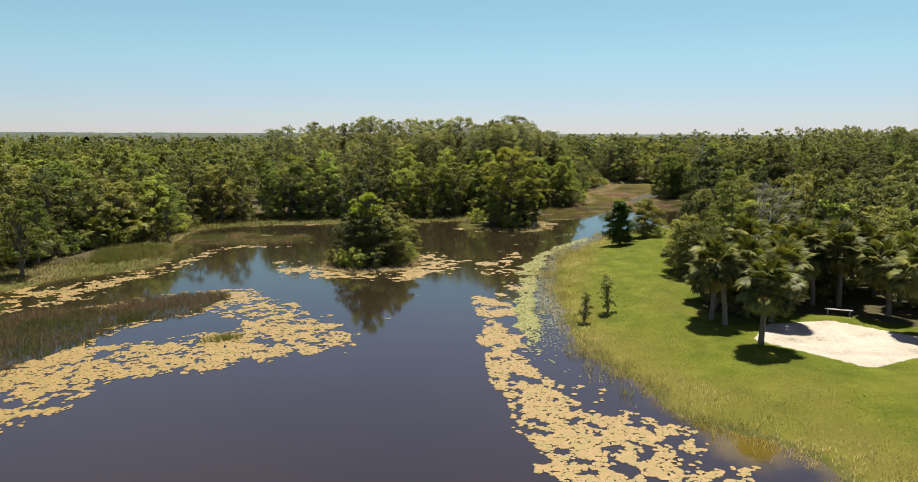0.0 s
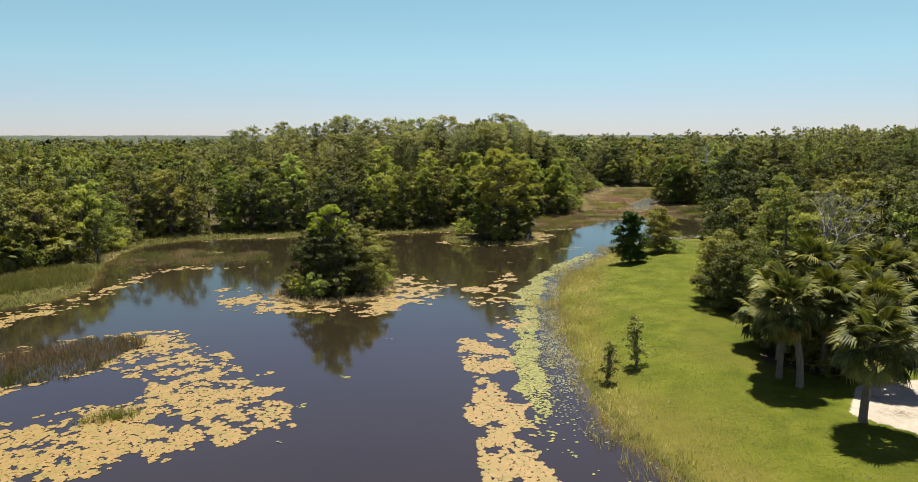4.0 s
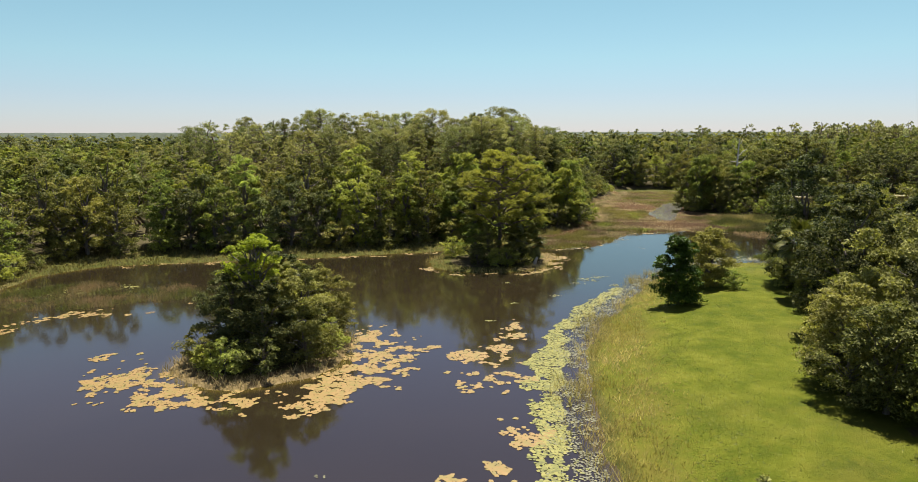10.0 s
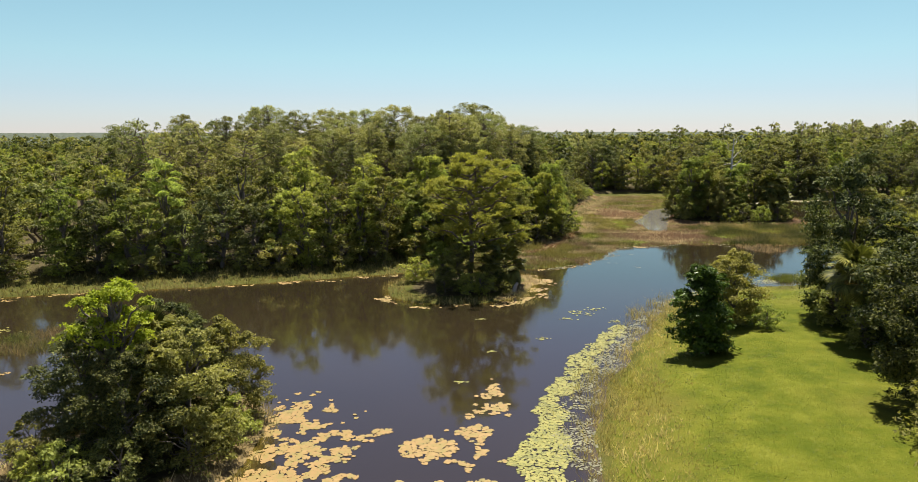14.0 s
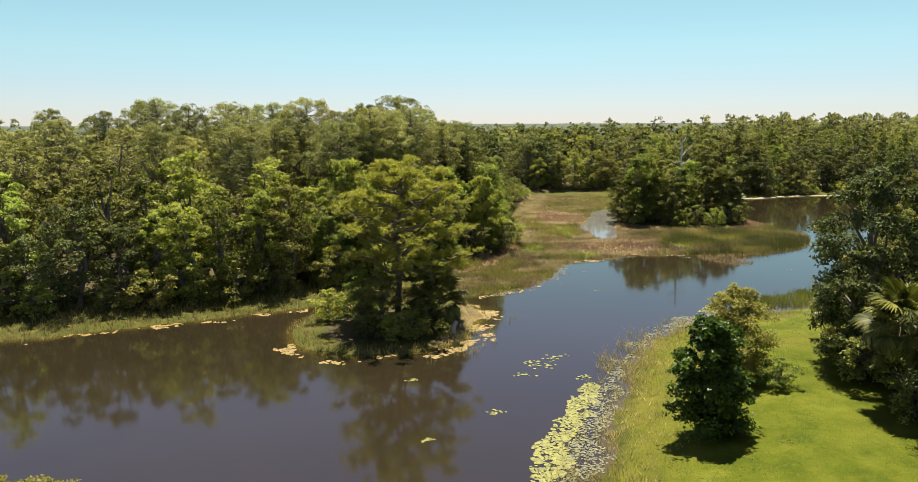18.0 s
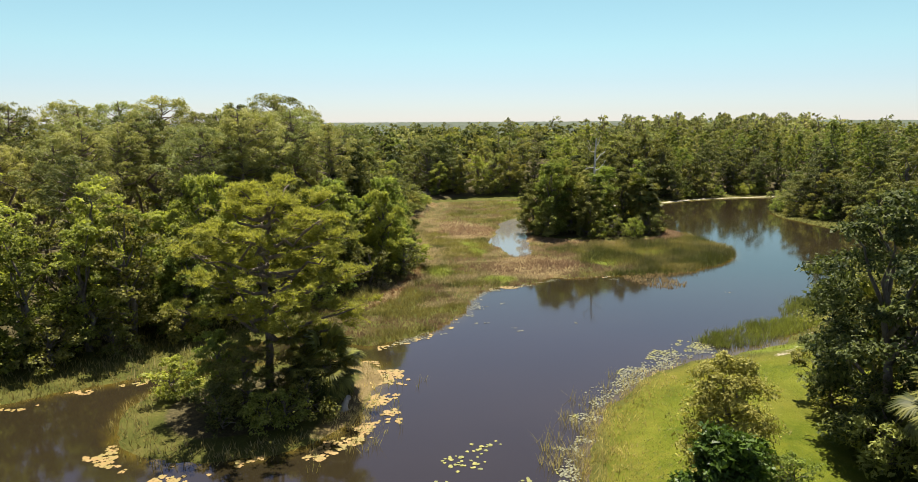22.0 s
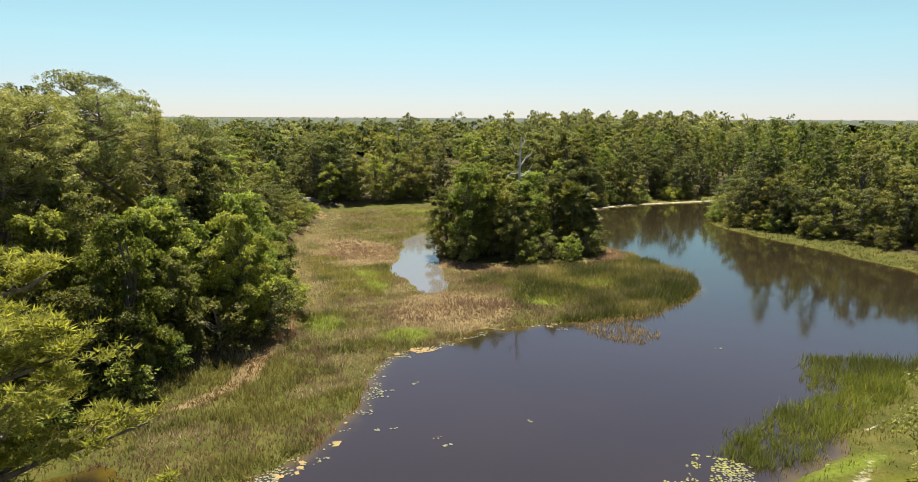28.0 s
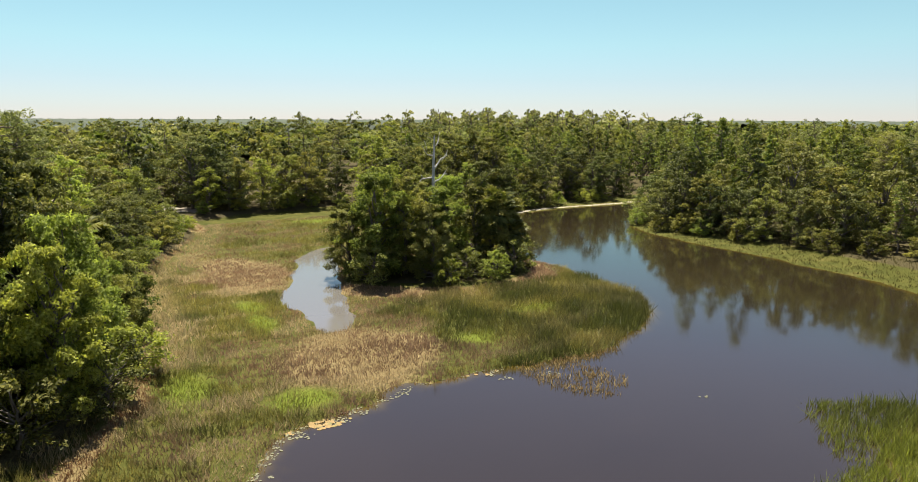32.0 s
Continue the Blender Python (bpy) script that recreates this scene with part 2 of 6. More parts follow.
def water_mat():
    m, nt, out = node_mat("tannin_water")
    sh = nt.nodes.new("ShaderNodeAttribute")
    sh.attribute_name = "shallow"
    cloud = noise_node(nt, 0.05, 3)
    deep = ramp(nt, cloud, [(0.35, (0.0168, 0.0132, 0.0070)), (0.65, (0.0215, 0.0162, 0.0086))])
    wob = calc(nt, "ADD", sh.outputs["Fac"], calc(nt, "MULTIPLY", calc(nt, "SUBTRACT", noise_node(nt, 1.2, 4), 0.5), 0.5))
    col = mix_col(nt, calc(nt, "MULTIPLY", step_between(nt, wob, 0.3, 1.0), 0.8), deep, (0.105, 0.074, 0.010))
    # the marsh puddle gets a paler, greyer base colour than the pond
    pale_puddle = nt.nodes.new("ShaderNodeAttribute")
    pale_puddle.attribute_name = "pale_puddle"
    col = mix_col(nt, pale_puddle.outputs["Fac"], col, (0.125, 0.118, 0.110))
    p = nd(nt, "ShaderNodeBsdfPrincipled", Roughness=0.07, IOR=1.63)
    p.inputs["Specular Tint"].default_value = (0.96, 0.90, 1.16, 1)
    nt.links.new(col, p.inputs["Base Color"])
    ripple = calc(nt, "ADD", noise_node(nt, 1.6, 3), calc(nt, "MULTIPLY", noise_node(nt, 9.0, 2), 0.25))
    calm = step_between(nt, noise_node(nt, 0.035, 2), 0.40, 0.62)
    b = nd(nt, "ShaderNodeBump", Distance=0.02)
    nt.links.new(calc(nt, "ADD", calc(nt, "MULTIPLY", calm, 0.10), 0.03), b.inputs["Strength"])
    nt.links.new(ripple, b.inputs["Height"])
    nt.links.new(b.outputs[0], p.inputs["Normal"])
    nt.links.new(p.outputs[0], out.inputs[0])
    return m


def plain_mat(name, stops, scale, rough=0.8, bump=0.3, per_piece=0.0):
    m, nt, out = node_mat(name)
    a = noise_node(nt, scale, 5, 0.6)
    if per_piece:
        geo = nt.nodes.new("ShaderNodeNewGeometry")
        a = calc(nt, "ADD", calc(nt, "MULTIPLY", a, 1 - per_piece), calc(nt, "MULTIPLY", geo.outputs["Random Per Island"], per_piece))
    p = nd(nt, "ShaderNodeBsdfPrincipled", Roughness=rough)
    nt.links.new(ramp(nt, a, stops), p.inputs["Base Color"])
    if bump:
        nt.links.new(bump_of(nt, a, bump, 0.03), p.inputs["Normal"])
    nt.links.new(p.outputs[0], out.inputs[0])
    return m


def blade_mat(name):
    """Reed and grass blades: each plant's own colour from the attribute, varied blade by blade."""
    m, nt, out = node_mat(name)
    c = nt.nodes.new("ShaderNodeAttribute")
    c.attribute_name = "hue"
    geo = nt.nodes.new("ShaderNodeNewGeometry")
    v = calc(nt, "ADD", calc(nt, "MULTIPLY", geo.outputs["Random Per Island"], 0.7), 0.65)
    n = nt.nodes.new("ShaderNodeVectorMath")
    n.operation = "SCALE"
    nt.links.new(c.outputs["Color"], n.inputs[0])
    nt.links.new(v, n.inputs["Scale"])
    p = nd(nt, "ShaderNodeBsdfPrincipled", Roughness=0.6)
    tr = nt.nodes.new("ShaderNodeBsdfTranslucent")
    nt.links.new(n.outputs[0], p.inputs["Base Color"])
    nt.links.new(n.outputs[0], tr.inputs["Color"])
    mx = nt.nodes.new("ShaderNodeMixShader")
    mx.inputs[0].default_value = 0.45
    nt.links.new(p.outputs[0], mx.inputs[1])
    nt.links.new(tr.outputs[0], mx.inputs[2])
    nt.links.new(mx.outputs[0], out.inputs[0])
    return m


GROUND = ground_mat()
WATER = water_mat()
BLADES = blade_mat("grass_blades")
PAD_TAN = plain_mat("tan_lily_pads", [(0.18, (0.085, 0.066, 0.014)), (0.34, (0.165, 0.128, 0.022)), (0.55, (0.205, 0.122, 0.027)), (0.82, (0.250, 0.165, 0.052))], 1.6, 0.6, 0.3, 0.30)
PAD_GREEN = plain_mat("yellow_green_lily_pads", [(0.2, (0.076, 0.082, 0.010)), (0.5, (0.158, 0.155, 0.018)), (0.8, (0.230, 0.205, 0.040))], 1.2, 0.5, 0.2, 0.5)
PAD_GREY = plain_mat("drowned_lily_pads", [(0.2, (0.056, 0.055, 0.028)), (0.5, (0.106, 0.104, 0.054)), (0.8, (0.165, 0.160, 0.080))], 1.2, 0.5, 0.2, 0.5)


# ---- mesh helpers ----
def mesh_from(name, verts, faces, mats, slots=None, floats=None, colours=None, smooth=False):
    """A mesh from an (n, 3) array of places and an (m, k) array of corners."""
    me = bpy.data.meshes.new(name)
    verts, faces = np.asarray(verts, np.float32), np.asarray(faces, np.int32)
    m, k = faces.shape
    me.vertices.add(len(verts))
    me.vertices.foreach_set("co", verts.ravel())
    me.loops.add(m * k)
    me.loops.foreach_set("vertex_index", faces.ravel())
    me.polygons.add(m)
    me.polygons.foreach_set("loop_start", np.arange(0, m * k, k, dtype=np.int32))
    if smooth:
        me.polygons.foreach_set("use_smooth", np.ones(m, bool))
    for mat in mats:
        me.materials.append(mat)
    if slots is not None:
        me.polygons.foreach_set("material_index", np.asarray(slots, np.int32))
    for key, v in (floats or {}).items():
        me.attributes.new(key, "FLOAT", "POINT").data.foreach_set("value", np.asarray(v, np.float32))
    for key, v in (colours or {}).items():
        v = np.c_[np.asarray(v, np.float32), np.ones(len(v), np.float32)]
        me.attributes.new(key, "FLOAT_COLOR", "POINT").data.foreach_set("color", v.ravel())
    me.update(calc_edges=True)
    me.validate()
    return me


def tube(points, radii, sides=6):
    """A tapered tube through the points: places and corners (four a face)."""
    pts = np.asarray(points, float)
    V, F = [], []
    for i, (p, r) in enumerate(zip(pts, radii)):
        d = pts[min(i + 1, len(pts) - 1)] - pts[max(i - 1, 0)]
        d /= np.linalg.norm(d) + 1e-9
        a = np.cross(d, (0.31, 0.95, 0.05))
        a /= np.linalg.norm(a) + 1e-9
        b = np.cross(d, a)
        for k in range(sides):
            t = 2 * math.pi * k / sides
            V.append(p + r * (math.cos(t) * a + math.sin(t) * b))
    for i in range(len(pts) - 1):
        for k in range(sides):
            q = (k + 1) % sides
            F.append((i * sides + k, i * sides + q, (i + 1) * sides + q, (i + 1) * sides + k))
    return np.array(V), np.array(F, int)


def joined(pieces):
    """Several (places, corners) as one."""
    V, F, n = [], [], 0
    for v, f in pieces:
        V.append(v)
        F.append(np.asarray(f) + n)
        n += len(v)
    return np.concatenate(V), np.concatenate(F)


def unit(v):
    return v / (np.linalg.norm(v, axis=-1, keepdims=True) + 1e-9)


def leaves(rng, centres, out, length, width, jitter=0.5):
    """Pointed leaves at the centres, facing roughly along out."""
    n = len(centres)
    nrm = unit(out + rng.normal(0, jitter, (n, 3)))
    a = unit(np.cross(nrm, rng.normal(0, 1, (n, 3))))
    b = np.cross(nrm, a)
    L = length * rng.uniform(0.7, 1.3, (n, 1))
    W = width * rng.uniform(0.7, 1.3, (n, 1))
    V = np.stack([centres - a * L * 0.4 + b * W * 0.5, centres + a * L * 0.6, centres - a * L * 0.4 - b * W * 0.5], 1).reshape(-1, 3)
    return V, np.arange(3 * n).reshape(-1, 3)


def puffs(rng, clumps, per, length, width, flat=0.85):
    """Needles bristling outward from each clump (centre, radius)."""
    B, D, R = [], [], []
    for c, r in clumps:
        d = unit(rng.normal(0, 1, (per, 3)))
        d[:, 2] = np.where(d[:, 2] < -0.3, -d[:, 2], d[:, 2])
        B.append(np.asarray(c) + d * r * rng.uniform(0.35, 0.95, (per, 1)) * (1, 1, flat))
        D.append(unit((d + rng.normal(0, 0.4, (per, 3))) * (1, 1, 0.6) + (0, 0, 0.12)))
    B, D = np.concatenate(B), np.concatenate(D)
    side = unit(np.cross(D, rng.normal(0, 0.55, B.shape) + (0, 0, 1.0))) * width * rng.uniform(0.7, 1.3, (len(B), 1))
    V = np.stack([B + side, B + D * length * rng.uniform(0.7, 1.3, (len(B), 1)), B - side], 1).reshape(-1, 3)
    return V, np.arange(len(V)).reshape(-1, 3)


def clump_cloud(rng, clumps, per, length, width, jitter=0.46, flat=0.85):
    """Leaves over the upper and outer shell of each clump (centre, radius)."""
    C, O = [], []
    for (c, r) in clumps:
        d = unit(rng.normal(0, 1, (per, 3)))
        d[:, 2] = np.where(d[:, 2] < -0.35, -d[:, 2], d[:, 2])
        rad = r * rng.uniform(0.45, 1.08, (per, 1)) ** 0.6
        C.append(np.asarray(c) + d * rad * (1, 1, flat))
        O.append(d + (0, 0, 0.35))
    return leaves(rng, np.concatenate(C), np.concatenate(O), length, width, jitter)


def sprays(rng, clumps, per, length, width, count=6, flat=0.42, share=0.34, jitter=0.7):
    """Each clump (centre, radius) as several drooping sprays of leaves with gaps between them."""
    n = max(4, per // count)
    C, O = [], []
    for c, r in clumps:
        d = unit(rng.normal(0, 1, (count, 3)))
        d[:, 2] = np.where(d[:, 2] < -0.25, -d[:, 2], d[:, 2])
        at = np.asarray(c) + d * r * rng.uniform(0.45, 1.05, (count, 1)) * (1, 1, 0.9)
        off = unit(rng.normal(0, 1, (count, n, 3))) * rng.uniform(0, 1, (count, n, 1)) ** 0.45
        off *= 1.5 * share * r * rng.uniform(0.7, 1.35, (count, 1, 1)) * (1, 1, flat)
        off[..., 2] -= 0.22 * np.hypot(off[..., 0], off[..., 1])
        C.append((at[:, None] + off).reshape(-1, 3))
        O.append(np.repeat(0.55 * d + (0, 0, 0.75), n, 0))
    return leaves(rng, np.concatenate(C), np.concatenate(O), length, width, jitter)


def limb(rng, a, b, r0, r1, sag=0.3, sides=5, steps=5):
    a, b = np.asarray(a, float), np.asarray(b, float)
    t = np.linspace(0, 1, steps)[:, None]
    p = a + (b - a) * t
    w = rng.normal(0, 0.07 * np.linalg.norm(b - a), (steps, 3)) * np.sin(np.pi * t)
    p = p + w
    p[:, 2] -= sag * np.sin(np.pi * t[:, 0])
    return tube(p, np.linspace(r0, r1, steps), sides)


# ---- kinds of tree: (wood, leaves) as places and corners ----
def broadleaf(seed, height=9.0, spread=3.2, low=0.12, clumps=34, per=50, leaf=0.42, radius=1.15, count=6):
    """A ragged, round-headed tree whose crown reaches low."""
    rng = np.random.default_rng(seed)
    cl, wood = [], []
    ph = rng.uniform(0, 6.28, 4)
    for i in range(clumps):
        u = (i + 0.5) / clumps
        z = low + (1 - low) * u
        prof = math.sqrt(max(0.02, 1 - ((z - 0.40) / 0.62) ** 2))
        ang = i * 2.399 + rng.uniform(-0.5, 0.5)
        lobes = 1 + 0.22 * math.sin(2 * ang + ph[0]) + 0.16 * math.sin(3 * ang + ph[1] + 4 * z) + 0.10 * math.sin(9 * z + ph[2])
        d = spread * prof * lobes * (rng.uniform(0.72, 1.06) if i % 3 else rng.uniform(0.3, 0.7))
        r = radius * rng.uniform(0.62, 1.2) * (1.0 if z < 0.8 else 0.72)
        cl.append((np.array([math.cos(ang) * d, math.sin(ang) * d, max(z * height - r * 0.5 + rng.normal(0, 0.03 * height), r * 0.5)]), r))
    top = np.array([rng.uniform(-.4, .4), rng.uniform(-.4, .4), height * 0.72])
    r0 = 0.030 * height
    wood.append(limb(rng, (0, 0, -0.3), top, r0, r0 * 0.25, 0, 7, 6))
    for c, r in cl[:: max(1, len(cl) // 14)]:
        z0 = min(c[2] * 0.6, height * 0.6)
        wood.append(limb(rng, top * (z0 / top[2]), c, r0 * 0.42, r0 * 0.08, -0.2))
    inner = [(c * (0.92, 0.92, 1.0), r * 0.86) for c, r in cl]
    return joined(wood), joined([sprays(rng, cl, int(per * 0.6), leaf, leaf * 0.55, count), clump_cloud(rng, inner, int(per * 0.4), leaf, leaf * 0.55, 0.7)])


def pine(seed, height=18.0, crown=0.42, spread=3.2, clumps=30, per=260, leaf=0.36, radius=0.85, count=8):
    """A slash pine: a bare straight stem under a domed head of rounded needle masses."""
    rng = np.random.default_rng(seed)
    cl, wood = [], []
    lean = rng.normal(0, 0.012, 2) * height
    top = np.array([lean[0], lean[1], height * 0.95])
    r0 = 0.0125 * height + 0.03
    wood.append(limb(rng, (0, 0, -0.3), top, r0, 0.06, 0, 7, 8))
    ph = rng.uniform(0, 6.28, 2)
    for i in range(clumps):
        u = (i + rng.uniform(0.2, 0.8)) / clumps
        r = radius * rng.uniform(0.7, 1.2)
        z = height * (1 - crown + crown * u) - 1.1 * r
        prof = math.sqrt(max(0.0, 1 - ((u - 0.45) / 0.56) ** 2)) * (0.55 + 0.45 * min(1.0, u / 0.4))
        ang = i * 2.399 + rng.uniform(-0.5, 0.5)
        d = spread * prof * (1 + 0.2 * math.sin(2 * ang + ph[0])) * (rng.uniform(0.75, 1.05) if i % 4 else rng.uniform(0.15, 0.5))
        c = np.array([lean[0] * u + math.cos(ang) * d, lean[1] * u + math.sin(ang) * d, z])
        cl.append((c, r))
        wood.append(limb(rng, (lean[0] * u, lean[1] * u, z - 0.40 * d), c, 0.07, 0.025, 0.1, 4, 4))
    # a few bare broken boughs under the head
    for i in range(4):
        z, ang = height * (1 - crown) * rng.uniform(0.72, 0.98), rng.uniform(0, 6.28)
        d = rng.uniform(0.8, 1.9)
        wood.append(limb(rng, (0, 0, z), (math.cos(ang) * d, math.sin(ang) * d, z + 0.3 * d), 0.05, 0.012, 0, 4, 4))
    lumps = []
    for c, r in cl:
        for k in range(count):
            d = unit(rng.normal(0, 1, 3))
            lumps.append((c + d * r * rng.uniform(0.3, 0.95) * (1, 1, 0.6), 0.46 * r * rng.uniform(0.75, 1.3)))
    return joined(wood), clump_cloud(rng, lumps, max(6, per // count), leaf, leaf * 0.42, 0.55, 0.8)


def cypress(seed, height=12.0, spread=1.9, clumps=32, per=110, leaf=0.27):
    """A narrow, pointed, feathery tree."""
    rng = np.random.default_rng(seed)
    cl, wood = [], []
    wood.append(limb(rng, (0, 0, -0.3), (0, 0, height * 0.97), 0.2, 0.03, 0, 6, 6))
    for i in range(clumps):
        u = (i + 0.5) / clumps
        z = height * (0.16 + 0.82 * u)
        d = spread * (1 - u) ** 0.75 * rng.uniform(0.5, 1.05) + 0.1
        ang = i * 2.399 + rng.uniform(-0.5, 0.5)
        c = np.array([math.cos(ang) * d, math.sin(ang) * d, z])
        cl.append((c, rng.uniform(0.6, 1.0) * (1.0 - 0.45 * u)))
        if i % 3 == 0:
            wood.append(limb(rng, (0, 0, z - 0.2), c, 0.05, 0.015, 0.05, 4, 3))
    return joined(wood), sprays(rng, cl, per, leaf, leaf * 0.45, 5, 0.30, 0.42)


def needle_pine(seed, height=12.0):
    """A spreading pine seen from near: long crooked limbs in layers that carry brushes of needles."""
    rng = np.random.default_rng(seed)
    wood = [limb(rng, (0, 0, -0.3), (0.5, -0.3, height * 0.93), 0.26, 0.06, 0, 8, 8)]
    tips = []
    for i in range(34):
        u = (i + 0.5) / 34
        z = height * (0.30 + 0.62 * u)
        d = (4.9 * math.sin(math.pi * (0.27 + 0.60 * u)) + 0.3) * rng.uniform(0.5, 1.08)
        ang = i * 2.399 + rng.uniform(-0.4, 0.4)
        end = np.array([math.cos(ang) * d + 0.3, math.sin(ang) * d, z + rng.uniform(0.0, 0.8)])
        start = np.array([0.5 * u, -0.3 * u, z - 0.22 * d])
        wood.append(limb(rng, start, end, 0.12, 0.03, 0.25, 6, 6))
        for k in range(11):
            t = rng.uniform(0.45, 1.05)
            p = start + (end - start) * t + rng.normal(0, 0.62, 3) * (1, 1, 0.20) + (0, 0, 0.15)
            tips.append((p, rng.uniform(0.40, 0.65)))
            if k < 3:
                wood.append(limb(rng, start + (end - start) * t * 0.8, p, 0.03, 0.012, 0.05, 4, 3))
    tufts_at = []
    for c, r in tips:
        tufts_at += [(c + rng.normal(0, 0.42, 3) * r * (1, 1, 0.55), 0.12) for _ in range(13)]
    return joined(wood), puffs(rng, tufts_at, 16, 0.21, 0.024, 0.9)


def fan_frond(seed, stem=0.95, fan=0.95, blades=24, droop=0.35):
    """One costapalmate leaf, growing along +x: a stem and a fan of folded, drooping blades."""
    rng = np.random.default_rng(seed)
    pieces = [tube([(0, 0, 0), (stem * 0.5, 0, 0.06), (stem, 0, 0)], (0.025, 0.018, 0.014), 4)]
    for k in range(blades):
        a = (k / (blades - 1) - 0.5) * 3.9
        L = fan * (0.72 + 0.28 * math.cos(a * 0.7)) * rng.uniform(0.9, 1.08)
        d = np.array([math.cos(a), math.sin(a), 0.0])
        s = np.array([-math.sin(a), math.cos(a), 0.0]) * 0.062
        o = np.array([stem, 0, 0]) + 0.0 * d
        m1 = o + d * L * 0.55 + (0, 0, 0.05 - 0.05 * abs(a))
        m2 = o + d * L * rng.uniform(0.85, 0.95) + (0, 0, -droop * rng.uniform(0.6, 1.5) * L)
        V = np.array([o, m1 + s, m1 + (0, 0, 0.03), m1 - s, m2])
        pieces.append((V, np.array([(0, 1, 2, 2), (0, 2, 3, 3), (1, 4, 2, 2), (2, 4, 3, 3)])[:, [0, 1, 2, 2]]))
    tris = []
    V, n = [], 0
    for v, f in pieces:
        for q in np.asarray(f):
            q = [int(x) + n for x in q]
            if q[2] == q[3]:
                tris.append(q[:3])
            else:
                tris += [[q[0], q[1], q[2]], [q[0], q[2], q[3]]]
        V.append(v)
        n += len(v)
    return np.concatenate(V), np.array(tris)


# ---- plan of the place ----
POND = [(27.4, -90.2), (21.7, -30.1), (16.9, 0), (16.2, 6.5), (15.9, 9.8), (14.1, 12.6), (11.2, 15.0), (9.6, 21), (7.5, 26), (6.6, 33.9), (6.6, 43.8), (7, 52.8), (8, 59.8),
        (10.3, 66.3), (13.9, 74.3), (18.6, 83.1), (23.7, 88.2), (27.7, 90.3), (35.2, 91.5), (39.8, 93.8), (45.9, 97.8), (54, 97.6), (68, 97), (77, 113.1), (79, 123.7),
        (79.8, 131.2), (80, 139.8), (82, 149.7), (90.5, 158.7), (114.1, 167.6), (110.6, 173.3), (102.2, 171.7), (85, 172.3), (73, 168.7), (65.6, 169.6), (58.8, 160.3), (55.2, 150.2), (56.8, 138.2),
        (56.2, 130.7), (55.6, 125.0), (53.6, 120.8), (49.4, 117.2), (46.6, 116.3), (44.4, 114.9), (41.0, 114.6), (38.2, 114.8), (36.2, 114.9)]
POND += [(33.0, 115.3), (31.1, 115.4), (29.5, 115.8), (27.9, 115.2), (27.1, 114.3), (24.3, 113.6), (21.3, 112.7), (19.5, 109.7), (17.6, 106.6), (15.7, 103.3), (12.7, 100.6), (9.1, 99.3), (6.7, 101.3), (5.2, 103.5),
         (0.3, 101.7), (-3.7, 97.7), (-11.5, 94.6), (-17.3, 92.8), (-24.9, 90.4), (-32.5, 88.5), (-39.1, 86.8), (-43.8, 81.1), (-42.8, 71.1), (-40, 63.1), (-36.7, 56.2), (-38, 50.2),
         (-42.6, 44.5), (-44.4, 38.6), (-48, 28.8), (-50.5, 8.8), (-52.1, -91.3)]
ISLE_A = [(-18.4, 54.6), (-16.9, 52), (-14.2, 50.8), (-11.7, 51.3), (-9.2, 53.1), (-8.1, 56.7), (-8.4, 60.7), (-10.8, 63.7), (-14.6, 63.6), (-17.9, 59.6)]
ISLE_B = [(-5.1, 88.9), (-2.8, 85.1), (2.3, 84.3), (5.9, 86), (7.9, 90.6), (9.2, 92.7), (7.8, 96.4), (3.1, 97.5), (-2.3, 95.4), (-4.7, 93)]
ISLE_C = [(34.7, 139.7), (37.1, 135.5), (43.1, 132), (49.3, 131.9), (53.5, 134.7), (54.8, 141.4), (48.9, 147.8), (39.5, 146.4)]
MARSH = [(6.1, 98.2), (15, 99.3), (20.2, 108.7), (28.3, 113), (40.3, 108.1), (59.1, 122.2), (58.9, 139.4), (56.3, 151.3), (61, 161.5), (59.7, 179.8), (56.9, 190.2), (32.3, 185.3), (29.3, 171.5), (21.7, 153.4), (17.7, 133.9), (15.9, 120.1), (9.3, 113.2), (5.3, 109.5)]
PUDDLE = [(41.6, 158.9), (39.4, 151.4), (36.4, 142.4), (34.8, 137.8), (33.3, 133.4), (31.8, 128.6), (30.2, 127.0), (29.0, 128.2), (29.4, 132.4), (28.6, 136.0), (30.6, 140.5), (33.4, 147.0), (36.6, 154.2)]
POOLS = ()
LAWN = [(27.4, -60.2), (20.7, -10.1), (19.5, 8), (16.7, 13), (13.9, 17), (10.7, 22), (8.7, 28.9), (8.3, 35.9), (8.9, 44.8), (9.8, 51.8), (11.1, 59.8), (12.4, 65.8), (16.5, 75.9), (21, 84.1), (26.7, 88.2), (35.7, 89.9), (41.6, 89.5), (45.4, 84.5), (39, 70.1), (32.7, 54.9), (28.4, 41.9), (57.4, 36.1), (84.5, -0), (84.5, -60)]
SAND = [(23.5, 20.8), (18.6, 26.5), (21, 30.5), (26.1, 31.9), (30.5, 27.6), (29, 24)]
TREE_EDGE_LEFT = [(-58.1, 28.1), (-50.9, 46.6), (-49.2, 58.7), (-45.6, 74), (-47.6, 87.1), (-40.1, 93), (-26.8, 95.3), (-12.4, 99), (-5.2, 102.1), (2.3, 107.4), (6.8, 112.2), (14.4, 118.6), (17.2, 128.5), (18, 147.8), (21.6, 156.7), (24.6, 171.5), (26.5, 187.0)]
